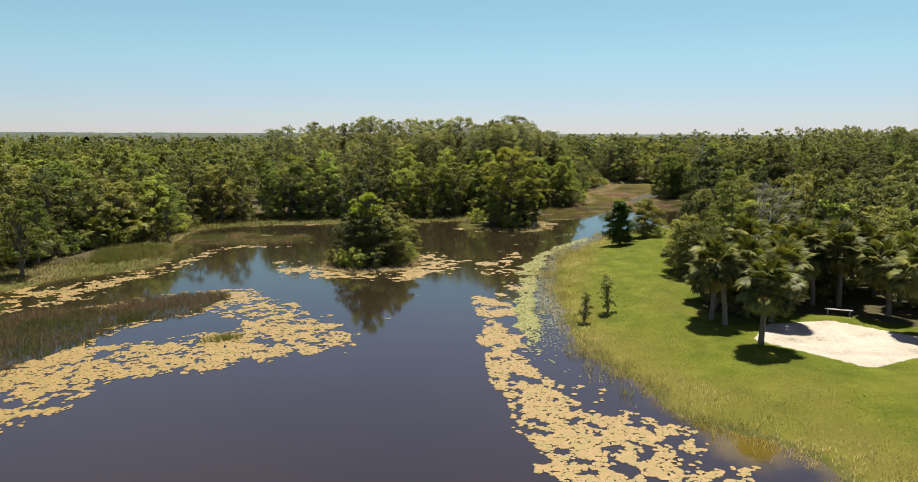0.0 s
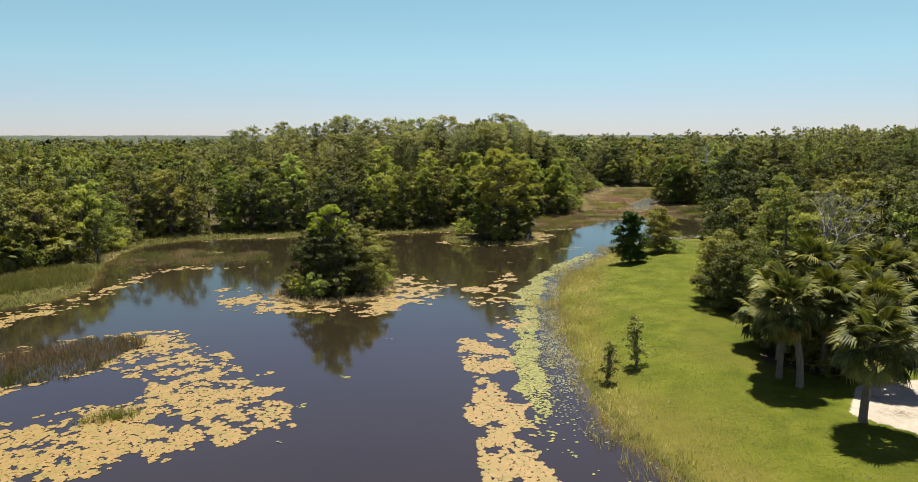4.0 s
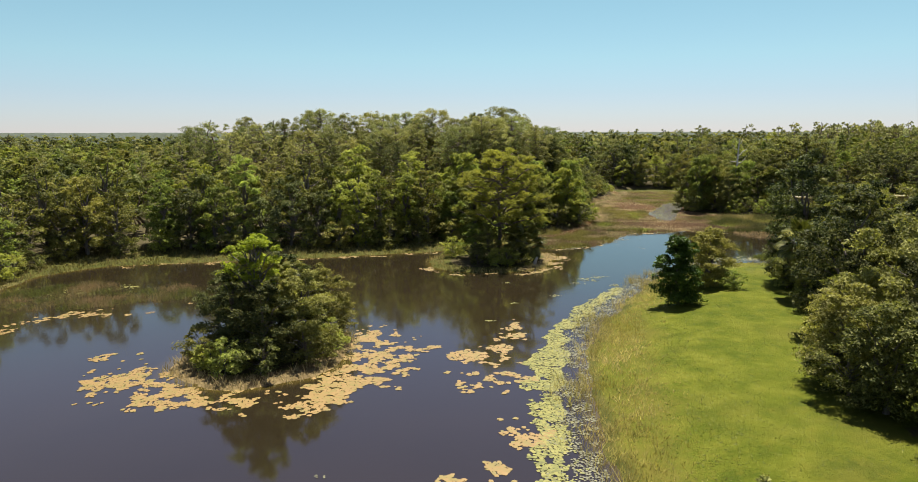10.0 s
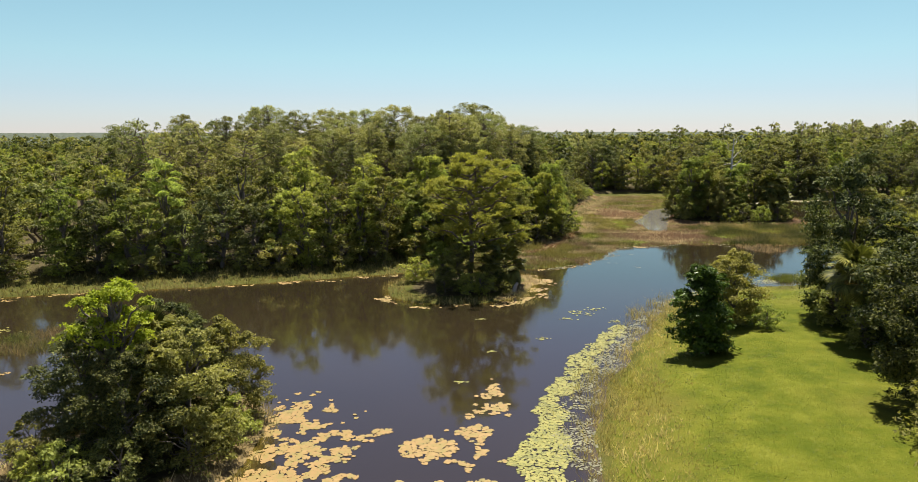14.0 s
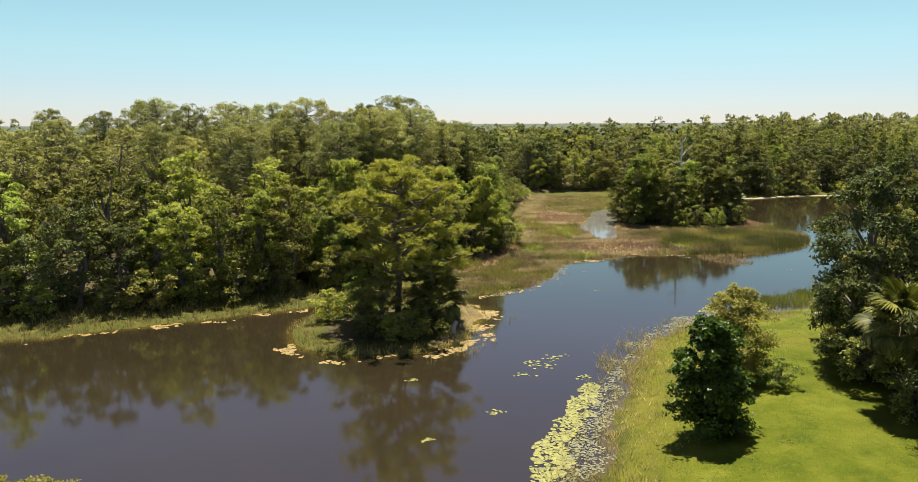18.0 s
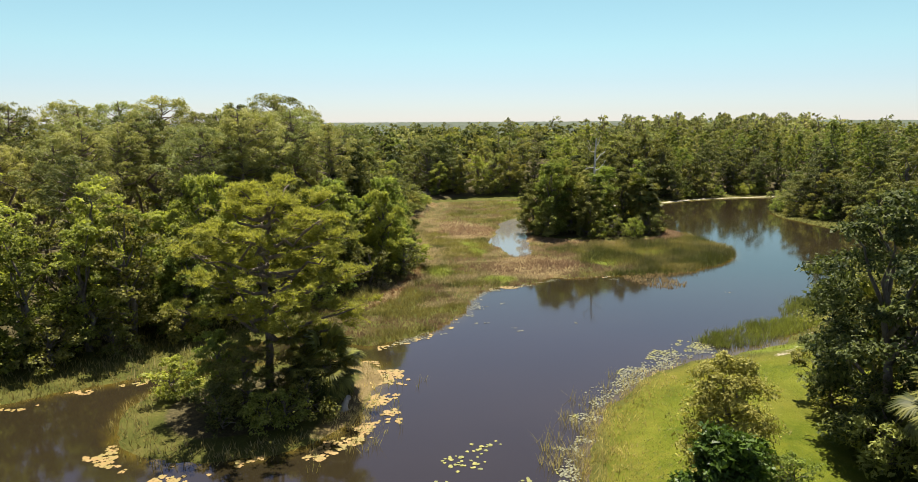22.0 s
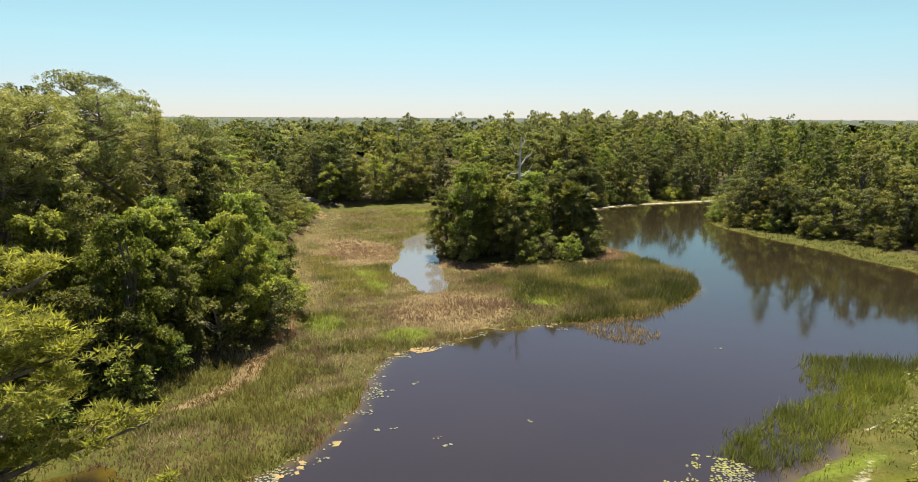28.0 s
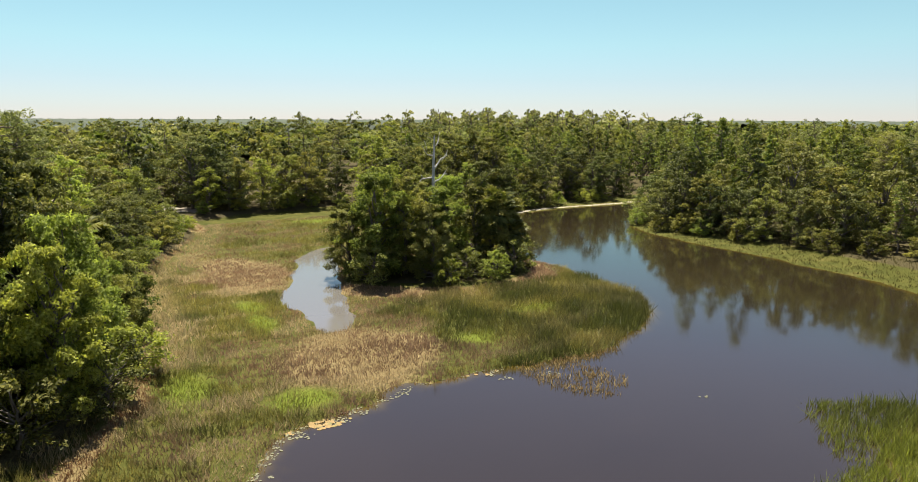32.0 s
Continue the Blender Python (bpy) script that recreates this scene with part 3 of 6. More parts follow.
TREE_EDGE_FAR = [(32.9, 187.7), (45.2, 191.3), (58.1, 191.4), (66.1, 178.8), (74.3, 172.7), (87.4, 175.8), (107.1, 178)]
TREE_EDGE_RIGHT = [(113.8, 164.2), (92.6, 158.7), (85.1, 149.7), (85.1, 142.1), (86.1, 134.5), (87.1, 127), (89.4, 116.5), (92.7, 106.2), (80.1, 97.6), (59.9, 95), (47.8, 92.7)]
TREE_EDGE_LAWN = [(40.5, 86), (36.5, 82.5), (33.4, 77.4), (30.2, 70.4), (27.2, 63.2), (24.6, 56.2), (23.4, 49.2), (23.2, 43.1), (24.6, 38.2)]


def smooth_loop(pts, steps=4):
    """A closed Catmull-Rom curve through the points."""
    P = np.array(pts, float)
    a, b, c, d = np.roll(P, 1, 0), P, np.roll(P, -1, 0), np.roll(P, -2, 0)
    out = []
    for t in np.arange(steps) / steps:
        out.append(0.5 * (2 * b + (c - a) * t + (2 * a - 5 * b + 4 * c - d) * t * t + (3 * b - a - 3 * c + d) * t ** 3))
    return np.stack(out, 1).reshape(-1, 2)


def reach(pts, x, y, smooth=True, far=14.0):
    """Distance to the outline, positive inside, held at +-far."""
    P = smooth_loop(pts) if smooth else np.array(pts, float)
    shape = np.shape(x)
    x, y = np.ravel(x).astype(float), np.ravel(y).astype(float)
    best = np.full(x.shape, 1e9)
    inside = np.zeros(x.shape, bool)
    Q = np.roll(P, -1, 0)
    for (ax, ay), (bx, by) in zip(P, Q):
        dx, dy = bx - ax, by - ay
        t = np.clip(((x - ax) * dx + (y - ay) * dy) / (dx * dx + dy * dy + 1e-9), 0, 1)
        best = np.minimum(best, (x - ax - t * dx) ** 2 + (y - ay - t * dy) ** 2)
        cross = (ay > y) != (by > y)
        inside ^= cross & (x < dx * (y - ay) / (dy if abs(dy) > 1e-9 else 1e-9) + ax)
    d = np.minimum(np.sqrt(best), far)
    return np.where(inside, d, -d).reshape(shape)


def grain(x, y, scale, seed=0.0):
    """Uneven value noise in -1..1 with two finer octaves."""
    s, amp, tot = 0.0, 1.0, 0.0
    for k in range(3):
        u, v = x / scale * 2 ** k + seed * 3.1, y / scale * 2 ** k - seed * 1.7
        i, j = np.floor(u), np.floor(v)
        f, g = u - i, v - j
        f, g = f * f * (3 - 2 * f), g * g * (3 - 2 * g)

        def corner(a, b):
            h = np.sin((i + a) * 127.1 + (j + b) * 311.7 + k * 17.3) * 43758.5453
            return h - np.floor(h)

        s = s + amp * ((corner(0, 0) * (1 - f) + corner(1, 0) * f) * (1 - g) + (corner(0, 1) * (1 - f) + corner(1, 1) * f) * g)
        tot += amp
        amp *= 0.6
    return 2 * s / tot - 1


def wobble(x, y, scale, seed=0.0):
    """Soft waves in -1..1, for uneven outlines."""
    s = 0
    for k, (a, b, c) in enumerate(((1.0, 0.37, 0.0), (-0.53, 0.91, 1.7), (0.71, -1.13, 4.1), (1.9, 1.3, 2.2), (-2.3, 1.7, 0.6))):
        s = s + np.sin((a * x + b * y) / scale + c + seed * (k + 1.3)) / (1 + 0.35 * k)
    return s / 2.9


def sstep(v, lo, hi):
    t = np.clip((v - lo) / (hi - lo), 0, 1)
    return t * t * (3 - 2 * t)


def land_reach(x, y):
    """Distance from the waterline, positive on land."""
    d = -reach(POND, x, y)
    for isle in (ISLE_A, ISLE_B):
        d = np.maximum(d, reach(isle, x, y))
    return d + 0.35 * wobble(x, y, 0.9, 1.0)


def height_at(x, y):
    d = land_reach(x, y)
    wet = sstep(reach(MARSH, x, y) + wobble(x, y, 2.0), -2, 1)
    isle = sstep(reach(ISLE_C, x, y), -1.0, 2.0)
    dry = 0.10 + (0.45 + 0.30 * (x > 2)) * sstep(d, 0.5, 9) + 0.05 * wobble(x, y, 3.0, 2.0)
    soak = 0.06 + 0.035 * wobble(x, y, 1.6, 3.0) + 0.35 * isle
    up = dry * (1 - wet) + soak * wet
    hole = sstep(reach(PUDDLE, x, y) + 0.5 * wobble(x, y, 0.8), -0.4, 0.6)
    for px, py, rx, ry in POOLS:
        hole = np.maximum(hole, sstep(1 - np.hypot((x - px) / rx, (y - py) / ry) + 0.35 * wobble(x, y, 0.8, 3.0), -0.1, 0.4))
    z = np.where(d > 0, up * sstep(d, 0, 0.9) + 0.015, -0.9 * sstep(-d, 0, 5) - 0.03)
    return z * (1 - hole) - 0.12 * hole


def grid_mesh(name, xs, ys, z, mats, **extra):
    X, Y = np.meshgrid(xs, ys)
    V = np.stack([X, Y, z], -1).reshape(-1, 3)
    i = np.arange(len(ys) - 1)[:, None] * len(xs) + np.arange(len(xs) - 1)[None]
    F = np.stack([i, i + 1, i + 1 + len(xs), i + len(xs)], -1).reshape(-1, 4)
    return mesh_from(name, V, F, mats, smooth=True, **extra)


def spaced(lo, hi, fine, far):
    mid = np.arange(lo, hi + fine, fine)
    grow, step, out = [], fine, 0.0
    while out < far:
        step *= 1.28
        out += step
        grow.append(out)
    g = np.array(grow)
    return np.r_[lo - g[::-1], mid, mid[-1] + g]


# ---- ground and water ----
gx, gy = spaced(-62, 100, 0.6, 4200), spaced(-8, 186, 0.6, 4200)
GX, GY = np.meshgrid(gx, gy)
GZ = height_at(GX, GY)
lawn_in = sstep(reach(LAWN, GX, GY) + 0.9 * wobble(GX, GY, 1.3), -1.3, 2.0)
marsh_in = sstep(reach(MARSH, GX, GY), -1.5, 1.0)
shore = land_reach(GX, GY)
lawn_in = np.maximum(lawn_in, 0.85 * sstep(shore, 0.1, 0.9) * (reach(LAWN, GX, GY) > -5.5) * (GX > 4) * (GX < 30) * (GY < 92))


def wood_foot(y):
    """Where the wood beside the marsh begins."""
    return np.interp(y, (107, 109, 111.3, 117, 120.5, 134, 148, 162.6, 178), (1.1, 8.6, 11.7, 14.1, 16.2, 17.6, 18.4, 24.8, 30.9))


def brownness(x, y):
    """How dry and brown the rough growth is, 0 to 1."""
    m = sstep(reach(MARSH, x, y), -1.5, 1.0)
    centre = np.exp(-(((x - 30.0) / 6.0) ** 2 + ((y - 121.5) / 7.0) ** 2)) + 0.9 * np.exp(-(((x - 29) / 5.0) ** 2 + ((y - 149) / 12.0) ** 2))
    edge_l = 0.85 * np.exp(-((x - wood_foot(y) - 0.3) / 0.8) ** 2) * (y > 108)
    rim = np.exp(-((reach(ISLE_C, x, y) + 0.3) / 1.4) ** 2)
    tip = sstep(x + 0.8 * wobble(x, y, 2), 36, 40) * (y < 129)
    b = np.maximum.reduce([centre, edge_l, rim]) * (1 - 0.9 * tip * (rim < 0.5)) + 0.28 * wobble(x, y, 2.6, 5.0)
    isle = np.maximum(np.exp(-((reach(ISLE_A, x, y) - 0.8) / 1.3) ** 2), 0.75 * np.exp(-((reach(ISLE_B, x, y) - 0.8) / 1.2) ** 2) * sstep(x, 2, 6))
    left = 0.62 * (x < -20) * (y < 85) * (0.6 + 0.5 * wobble(x, y, 3.0, 9.0))
    return np.clip(np.maximum(np.maximum(b * m, isle), left), 0, 1)


def limeness(x, y):
    """Patches of fresh yellow-green growth."""
    s = 0
    for cx, cy, rx, ry in ((18.7, 120.7, 2.0, 4.2), (23.9, 116.6, 2.4, 1.8), (26.4, 136.3, 1.6, 3.0), (37.6, 120.6, 2.6, 1.6), (45.5, 124.5, 3.2, 1.4), (26.0, 131.5, 1.2, 3.4), (47.1, 178.4, 6, 2.2), (35.7, 91.1, 3.4, 0.9), (39.4, 96.7, 3.0, 1.2)):
        s = np.maximum(s, np.exp(-(((x - cx) / rx) ** 2 + ((y - cy) / ry) ** 2) * 1.2))
    return np.clip(s + 0.2 * wobble(x, y, 1.2, 7.0), 0, 1)


ROAD = [(8, 222), (22, 203), (28, 194.5), (33, 190.5), (36.5, 192), (33.5, 197), (24, 207), (12, 224)]
in_sand = sstep(reach(SAND, GX, GY, False), -0.5, 0.5)
for cx, cy, rx, ry in ((35.2, 91.8, 3.2, 0.55), (40.3, 93.4, 1.8, 0.5), (29.7, 90.3, 1.6, 0.4), (14.3, 12.2, 1.6, 0.5)):
    in_sand = np.maximum(in_sand, 0.52 * np.exp(-(((GX - cx) / rx) ** 2 + ((GY - cy) / ry) ** 2)))
SCAR = [(25.5, 85.2), (28.4, 87.4), (31.6, 88.6), (34.9, 90.1), (37.8, 91.3), (40.3, 91.4), (37.7, 91.0), (35.0, 89.8), (31.7, 88.3), (28.5, 87.1)]
in_sand = np.maximum(in_sand, 0.54 * sstep(reach(SCAR, GX, GY, False) + 0.8 * grain(GX, GY, 1.8, 4.0), -1.0, 0.5))
in_sand = np.maximum(in_sand, 0.62 * np.exp(-((shore - 0.9) / 0.9) ** 2) * (GX > 60) * (GX < 108) * (GY > 160) * (GY < 178))
in_sand = np.maximum(in_sand, sstep(reach(ROAD, GX, GY, False), -0.6, 0.6))
woods_shade_in = (1 - lawn_in) * (1 - marsh_in) * np.where(GX > 62, sstep(shore, 4.5, 6.5), sstep(shore, 5.0, 8.5))
woods_shade_in = np.maximum(woods_shade_in, sstep(reach(TREE_EDGE_LAWN + [(70, 34), (90, 60), (70, 98)], GX, GY, False), -0.6, 1.0) * (1 - in_sand))
woods_shade_in = np.maximum(woods_shade_in, 0.9 * sstep(np.maximum(np.maximum(reach(ISLE_A, GX, GY), reach(ISLE_B, GX, GY)), reach(ISLE_C, GX, GY)), 1.6, 2.6))
zone = np.stack([lawn_in, brownness(GX, GY), in_sand], -1).reshape(-1, 3)
dry_edge = np.exp(-np.abs(np.maximum(reach(LAWN, GX, GY) - 0.4, 0)) / np.where(GY < 34, 4.5, 2.0)) * (0.75 + 0.35 * grain(GX, GY, 4.0, 2.0)) * np.where(GY < 30, 1.0, 0.75)
dry_edge = np.maximum(dry_edge, (0.75 + 0.5 * grain(GX, GY, 3.0, 5.0)) * np.exp(-(((GX - 18.0) / 4.2) ** 2 + ((GY - 16.0) / 5.5) ** 2)))
# shade of the palm heads, put into the ground colour as dark floor
PALM_SHADE = [(17.2, 33.6), (19.4, 31.4), (20.6, 31.6), (25.6, 33.4), (30.6, 31.2), (34.6, 29.0), (40.0, 33.0), (40.0, 46.0), (22.0, 46.0), (19.4, 40.0), (17.4, 36.6)]
woods_shade_in = np.maximum(woods_shade_in, 0.85 * sstep(reach(PALM_SHADE, GX, GY) + 0.8 * grain(GX, GY, 2.0, 9.0), -0.4, 0.8) * (1 - in_sand))
cover = np.stack([woods_shade_in, limeness(GX, GY), np.clip(dry_edge, 0, 1)], -1).reshape(-1, 3)
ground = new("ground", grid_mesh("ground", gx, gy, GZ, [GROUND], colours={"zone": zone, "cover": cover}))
tagged(ground, "mown green lawn, rough sedge banks and sand round a pond", "ground", kind="structure")

wx, wy = np.arange(-75, 121, 1.0), np.arange(-95, 181, 1.0)
WX, WY = np.meshgrid(wx, wy)
shallow = 0.8 * np.exp(-np.clip(-land_reach(WX, WY), 0, 20) / 1.2) * (land_reach(WX, WY) < 1.5)
shallow = np.maximum(shallow, 1.1 * np.exp(-(((WX - 13.4) / 2.4) ** 2 + ((WY - 12.0) / 3.4) ** 2)))
water = new("water", grid_mesh("water", wx, wy, 0 * WX, [WATER], floats={"shallow": shallow.ravel(), "pale_puddle": sstep(reach(PUDDLE, WX, WY), -3.0, -0.5).ravel()}))
tagged(water, "still dark brown pond water mirroring trees and sky", "pond", kind="structure")


def ground_z(x, y):
    return float(height_at(np.array([x]), np.array([y]))[0])


# ---- trees as things ----
def part(name, data, parent, label=""):
    ob = new(name, data)
    ob.parent = parent
    return tagged(ob, label)


TREE_KINDS = {}


def tree_kind(key, name, wood, leaf, bark, foliage, label, category="tree", group=""):
    """Keeps the meshes of one kind of tree, to be set out later."""
    wv, wf = wood
    lv, lf = leaf
    group = group or {"pine_tree": "tall pines behind the pond", "shrub": "shrubs round the pond", "sapling": "saplings on the lawn", "cypress_tree": "cypresses by the water"}.get(name, "leafy trees round the pond")
    boughs = []
    if name in ("sapling", "young_tree"):
        # the stem is a tube of seven sides and six rings, each bough one of five sides and five rings
        for k in range(42, len(wv), 25):
            boughs.append(mesh_from(name + "_branch", wv[k:k + 25], wf[(wf.min(1) >= k) & (wf.max(1) < k + 25)] - k, [bark], smooth=True))
        wf, wv = wf[wf.max(1) < 42], wv[:42]
    TREE_KINDS[key] = dict(name=name, label=label, category=category, group=group, first=None, boughs=boughs,
                           wood=mesh_from(name + "_trunk", wv, wf, [bark], smooth=True), crown=mesh_from(name + "_crown", lv, lf, [foliage]))


def plant(key, x, y, size=1.0, turn=0.0, label="", tall=1.0, z=None):
    if 172 < y < 197 and abs(x - 26.6 - 0.16 * (y - 176)) < 2.6 and not key.startswith("shrub"):
        return None  # the track through the wood stays open
    k = TREE_KINDS[key]
    m = Matrix.LocRotScale((x, y, ground_z(x, y) if z is None else z), Euler((0, 0, turn)), (size, size, size * tall))
    if k["first"] is None:
        root = new(k["name"])
        tagged(root, k["label"], k["category"], k["group"])
        part("trunk", k["wood"], root)
        part("crown", k["crown"], root)
        for bough in k["boughs"]:
            part("branch", bough, root)
        k["first"] = root
        root.matrix_basis = m
    else:
        root = copy_thing(k["first"], Matrix.Identity(4))
        root.matrix_basis = m
    if label:
        tagged(root, label)
    return root


OAK_L = "broad leafy green tree with foliage down to the ground"
tree_kind("oak_a", "broadleaf_tree", *broadleaf(11, 9.0, 3.2, clumps=40, per=170, leaf=0.27, radius=0.95, count=6), BARK, LEAF_OAK, OAK_L)
tree_kind("oak_b", "broadleaf_tree", *broadleaf(12, 9.5, 2.8, clumps=40, per=170, leaf=0.27, radius=0.95, count=6), BARK, LEAF_OAK, OAK_L)
tree_kind("oak_c", "broadleaf_tree", *broadleaf(13, 8.5, 3.4, clumps=40, per=170, leaf=0.27, radius=0.95, count=6), BARK, LEAF_OAK, OAK_L)
tree_kind("willow_a", "broadleaf_tree", *broadleaf(14, 9.5, 2.5, clumps=42, per=150, leaf=0.27, radius=0.88, count=6), BARK, LEAF_BRIGHT, "bright green leafy tree at the wood's edge")
tree_kind("willow_b", "broadleaf_tree", *broadleaf(15, 8.5, 2.9, clumps=42, per=150, leaf=0.27, radius=0.88, count=6), BARK, LEAF_BRIGHT, "bright green leafy tree at the wood's edge")
tree_kind("dark_a", "evergreen_tree", *broadleaf(16, 8.8, 3.0, clumps=40, per=170, leaf=0.26, radius=0.95, count=6), BARK, LEAF_SHADE, "dense dark evergreen tree with foliage to the ground")
tree_kind("dark_b", "evergreen_tree", *broadleaf(17, 8.0, 3.3, clumps=40, per=170, leaf=0.26, radius=0.95, count=6), BARK, LEAF_SHADE, "dense dark evergreen tree with foliage to the ground")
PINE_L = "tall pine with a bare trunk and a rounded crown"
tree_kind("pine_a", "pine_tree", *pine(21, 18, 0.40, 3.2, 48, 280, 0.21, 1.05, 5), BARK_PINE, LEAF_PINE, PINE_L)
tree_kind("pine_b", "pine_tree", *pine(22, 18, 0.33, 3.8, 48, 280, 0.21, 1.1, 5), BARK_PINE, LEAF_PINE, PINE_L)
tree_kind("pine_c", "pine_tree", *pine(23, 18, 0.44, 2.6, 46, 280, 0.21, 1.0, 5), BARK_PINE, LEAF_PINE, PINE_L)
tree_kind("cypress_b", "cypress_tree", *cypress(32, 12, 2.5, 46, 90, 0.25), BARK, LEAF_CYPRESS, "narrow pointed cypress with feathery light green leaves")
tree_kind("near_oak_a", "broadleaf_tree", *broadleaf(41, 8.0, 3.3, 0.10, 74, 330, 0.185, 0.86, count=8), BARK, LEAF_OAK, "spreading oak with dense dark green leaves beside the lawn")
tree_kind("near_oak_b", "broadleaf_tree", *broadleaf(42, 7.5, 2.9, 0.08, 70, 330, 0.185, 0.82, count=8), BARK, LEAF_OAK, "spreading oak with dense dark green leaves beside the lawn")
tree_kind("near_tree_c", "broadleaf_tree", *broadleaf(43, 7.0, 2.4, 0.08, 66, 300, 0.18, 0.72, count=8), BARK, LEAF_BRIGHT, "leafy green tree with light green top")
tree_kind("near_dark", "evergreen_tree", *broadleaf(44, 8.0, 3.1, 0.08, 74, 330, 0.18, 0.84, count=8), BARK, LEAF_SHADE, "dense dark green oak with small leaves")
tree_kind("shrub_a", "shrub", *broadleaf(51, 2.6, 1.5, 0.1, 20, 120, 0.17, 0.55), BARK, LEAF_OAK, "dense green shrub at the water's edge", "shrub")
tree_kind("shrub_b", "shrub", *broadleaf(52, 2.2, 1.3, 0.1, 18, 120, 0.17, 0.5), BARK, LEAF_BRIGHT, "light green leafy shrub on the bank", "shrub")
tree_kind("dark_tree", "young_tree", *broadleaf(61, 6.0, 1.35, 0.10, 64, 210, 0.25, 0.74, count=7), BARK, LEAF_DARK, "young tree with glossy deep green leaves on the lawn")
tree_kind("bay_tree", "young_tree", *broadleaf(62, 5.2, 1.8, 0.12, 64, 300, 0.15, 0.75, count=7), BARK, LEAF_OAK, "bushy olive green tree on the lawn by the pond")
tree_kind("sapling", "sapling", *broadleaf(63, 3.0, 0.62, 0.15, 20, 34, 0.19, 0.36), BARK, LEAF_OAK, "slender young sapling with green leaves on the lawn", "sapling")
tree_kind("big_pine", "pine_tree", *needle_pine(71, 12.0), BARK_PINE, LEAF_PINE_NEAR, "spreading pine with crooked limbs on a small island")
tree_kind("lime_cypress", "cypress_tree", *broadleaf(33, 8.0, 2.1, 0.66, 26, 260, 0.18, 0.60), BARK, LEAF_LIME, "young cypress with feathery lime green top on an island")

PR = np.random.default_rng(5)
EDGE_L = {"near_oak_a": OAK_L, "near_oak_b": OAK_L, "near_tree_c": "bright green leafy tree at the wood's edge", "near_dark": "dense dark evergreen tree at the wood's edge"}


def along(line, gap, rng):
    """Places along a line, gap metres apart, with the way to its left."""
    P = np.array(line, float)
    for a, b in zip(P[:-1], P[1:]):
        d = b - a
        n = max(1, int(round(np.linalg.norm(d) / gap)))
        for k in range(n):
            p = a + d * (k + rng.uniform(0.1, 0.9)) / n
            yield p, np.array([-d[1], d[0]]) / np.linalg.norm(d)


for line, rows in ((TREE_EDGE_LEFT, ((1.2, 0.85, 3.0), (5.0, 1.08, 3.4))), (TREE_EDGE_FAR, ((1.5, 0.85, 3.6), (6, 1.15, 4.2))), (TREE_EDGE_RIGHT, ((0.6, 0.72, 3.0), (4.6, 1.08, 3.8)))):
    for off, size, gap in rows:
        for p, left in along(line, gap, PR):
            q = p + left * (off + PR.uniform(-0.7, 0.9) + (0.4 if line is TREE_EDGE_LEFT and p[1] > 108 else 0.0))
            if line is TREE_EDGE_LEFT:
                key = PR.choice(["oak_a", "oak_b", "oak_c", "willow_a", "willow_b", "dark_a", "dark_b"], p=[.14, .13, .13, .18, .16, .14, .12])
            elif line is TREE_EDGE_FAR:
                key = PR.choice(["oak_a", "oak_b", "oak_c", "willow_b", "dark_a", "dark_b"])
            else:
                key = PR.choice(["oak_a", "oak_c", "dark_a", "dark_b", "cypress_b"], p=[.10, .10, .36, .34, .10])
            grow = size * PR.uniform(0.82, 1.15) * (0.86 if line is TREE_EDGE_LEFT and p[1] > 138 else 1.0)
            if line is TREE_EDGE_LEFT and q[0] > -6 and q[1] < 140:
                key, more = {"oak_a": ("near_oak_a", 1.1) if q[1] < 106 else ("near_tree_c", 1.28), "oak_b": ("near_oak_b", 1.2), "oak_c": ("near_tree_c", 1.2), "willow_a": ("near_tree_c", 1.3), "willow_b": ("near_tree_c", 1.25), "dark_a": ("near_dark", 1.1), "dark_b": ("near_oak_b", 1.05)}[str(key)]
                plant(key, q[0], q[1], grow * more * 0.84, PR.uniform(0, 6.28), EDGE_L[key], tall=PR.uniform(1.1, 1.4))
                continue
            plant(key, q[0], q[1], grow, PR.uniform(0, 6.28))
    # a skirt of shrubs along the foot of the wood
    for p, left in along(line, 4.2, PR):
        q = p + left * (PR.uniform(-0.9, 0.3) - 1.6 * (line is TREE_EDGE_RIGHT))
        plant(PR.choice(["shrub_a", "shrub_b"]), q[0], q[1], PR.uniform(0.8, 1.35), PR.uniform(0, 6.28))

for x, y, h in ((-28.8, 139.9, 18.7), (-34.6, 136.6, 16.8), (-23.9, 136.9, 17.6), (-17.1, 135, 17.4), (-13.2, 138.3, 18), (-8.3, 132.1, 18.4), (-4.4, 128, 16.6), (-0.4, 132.3, 17.6), (3, 131.3, 18.3),
                (5.1, 127.2, 16.6), (8.5, 124.1, 15.0), (-42.2, 138.5, 17.2), (-49.8, 134.1, 15.5), (6.7, 138.8, 17.0), (-20, 142.3, 18), (-31.7, 144, 18.2), (0.5, 120.8, 14.5), (-38.4, 131.3, 15.6), (10.6, 132.6, 15), (-11.3, 125.8, 15.5)):
    plant(PR.choice(["pine_a", "pine_b", "pine_c"]), x, y, h / 18, PR.uniform(0, 6.28))

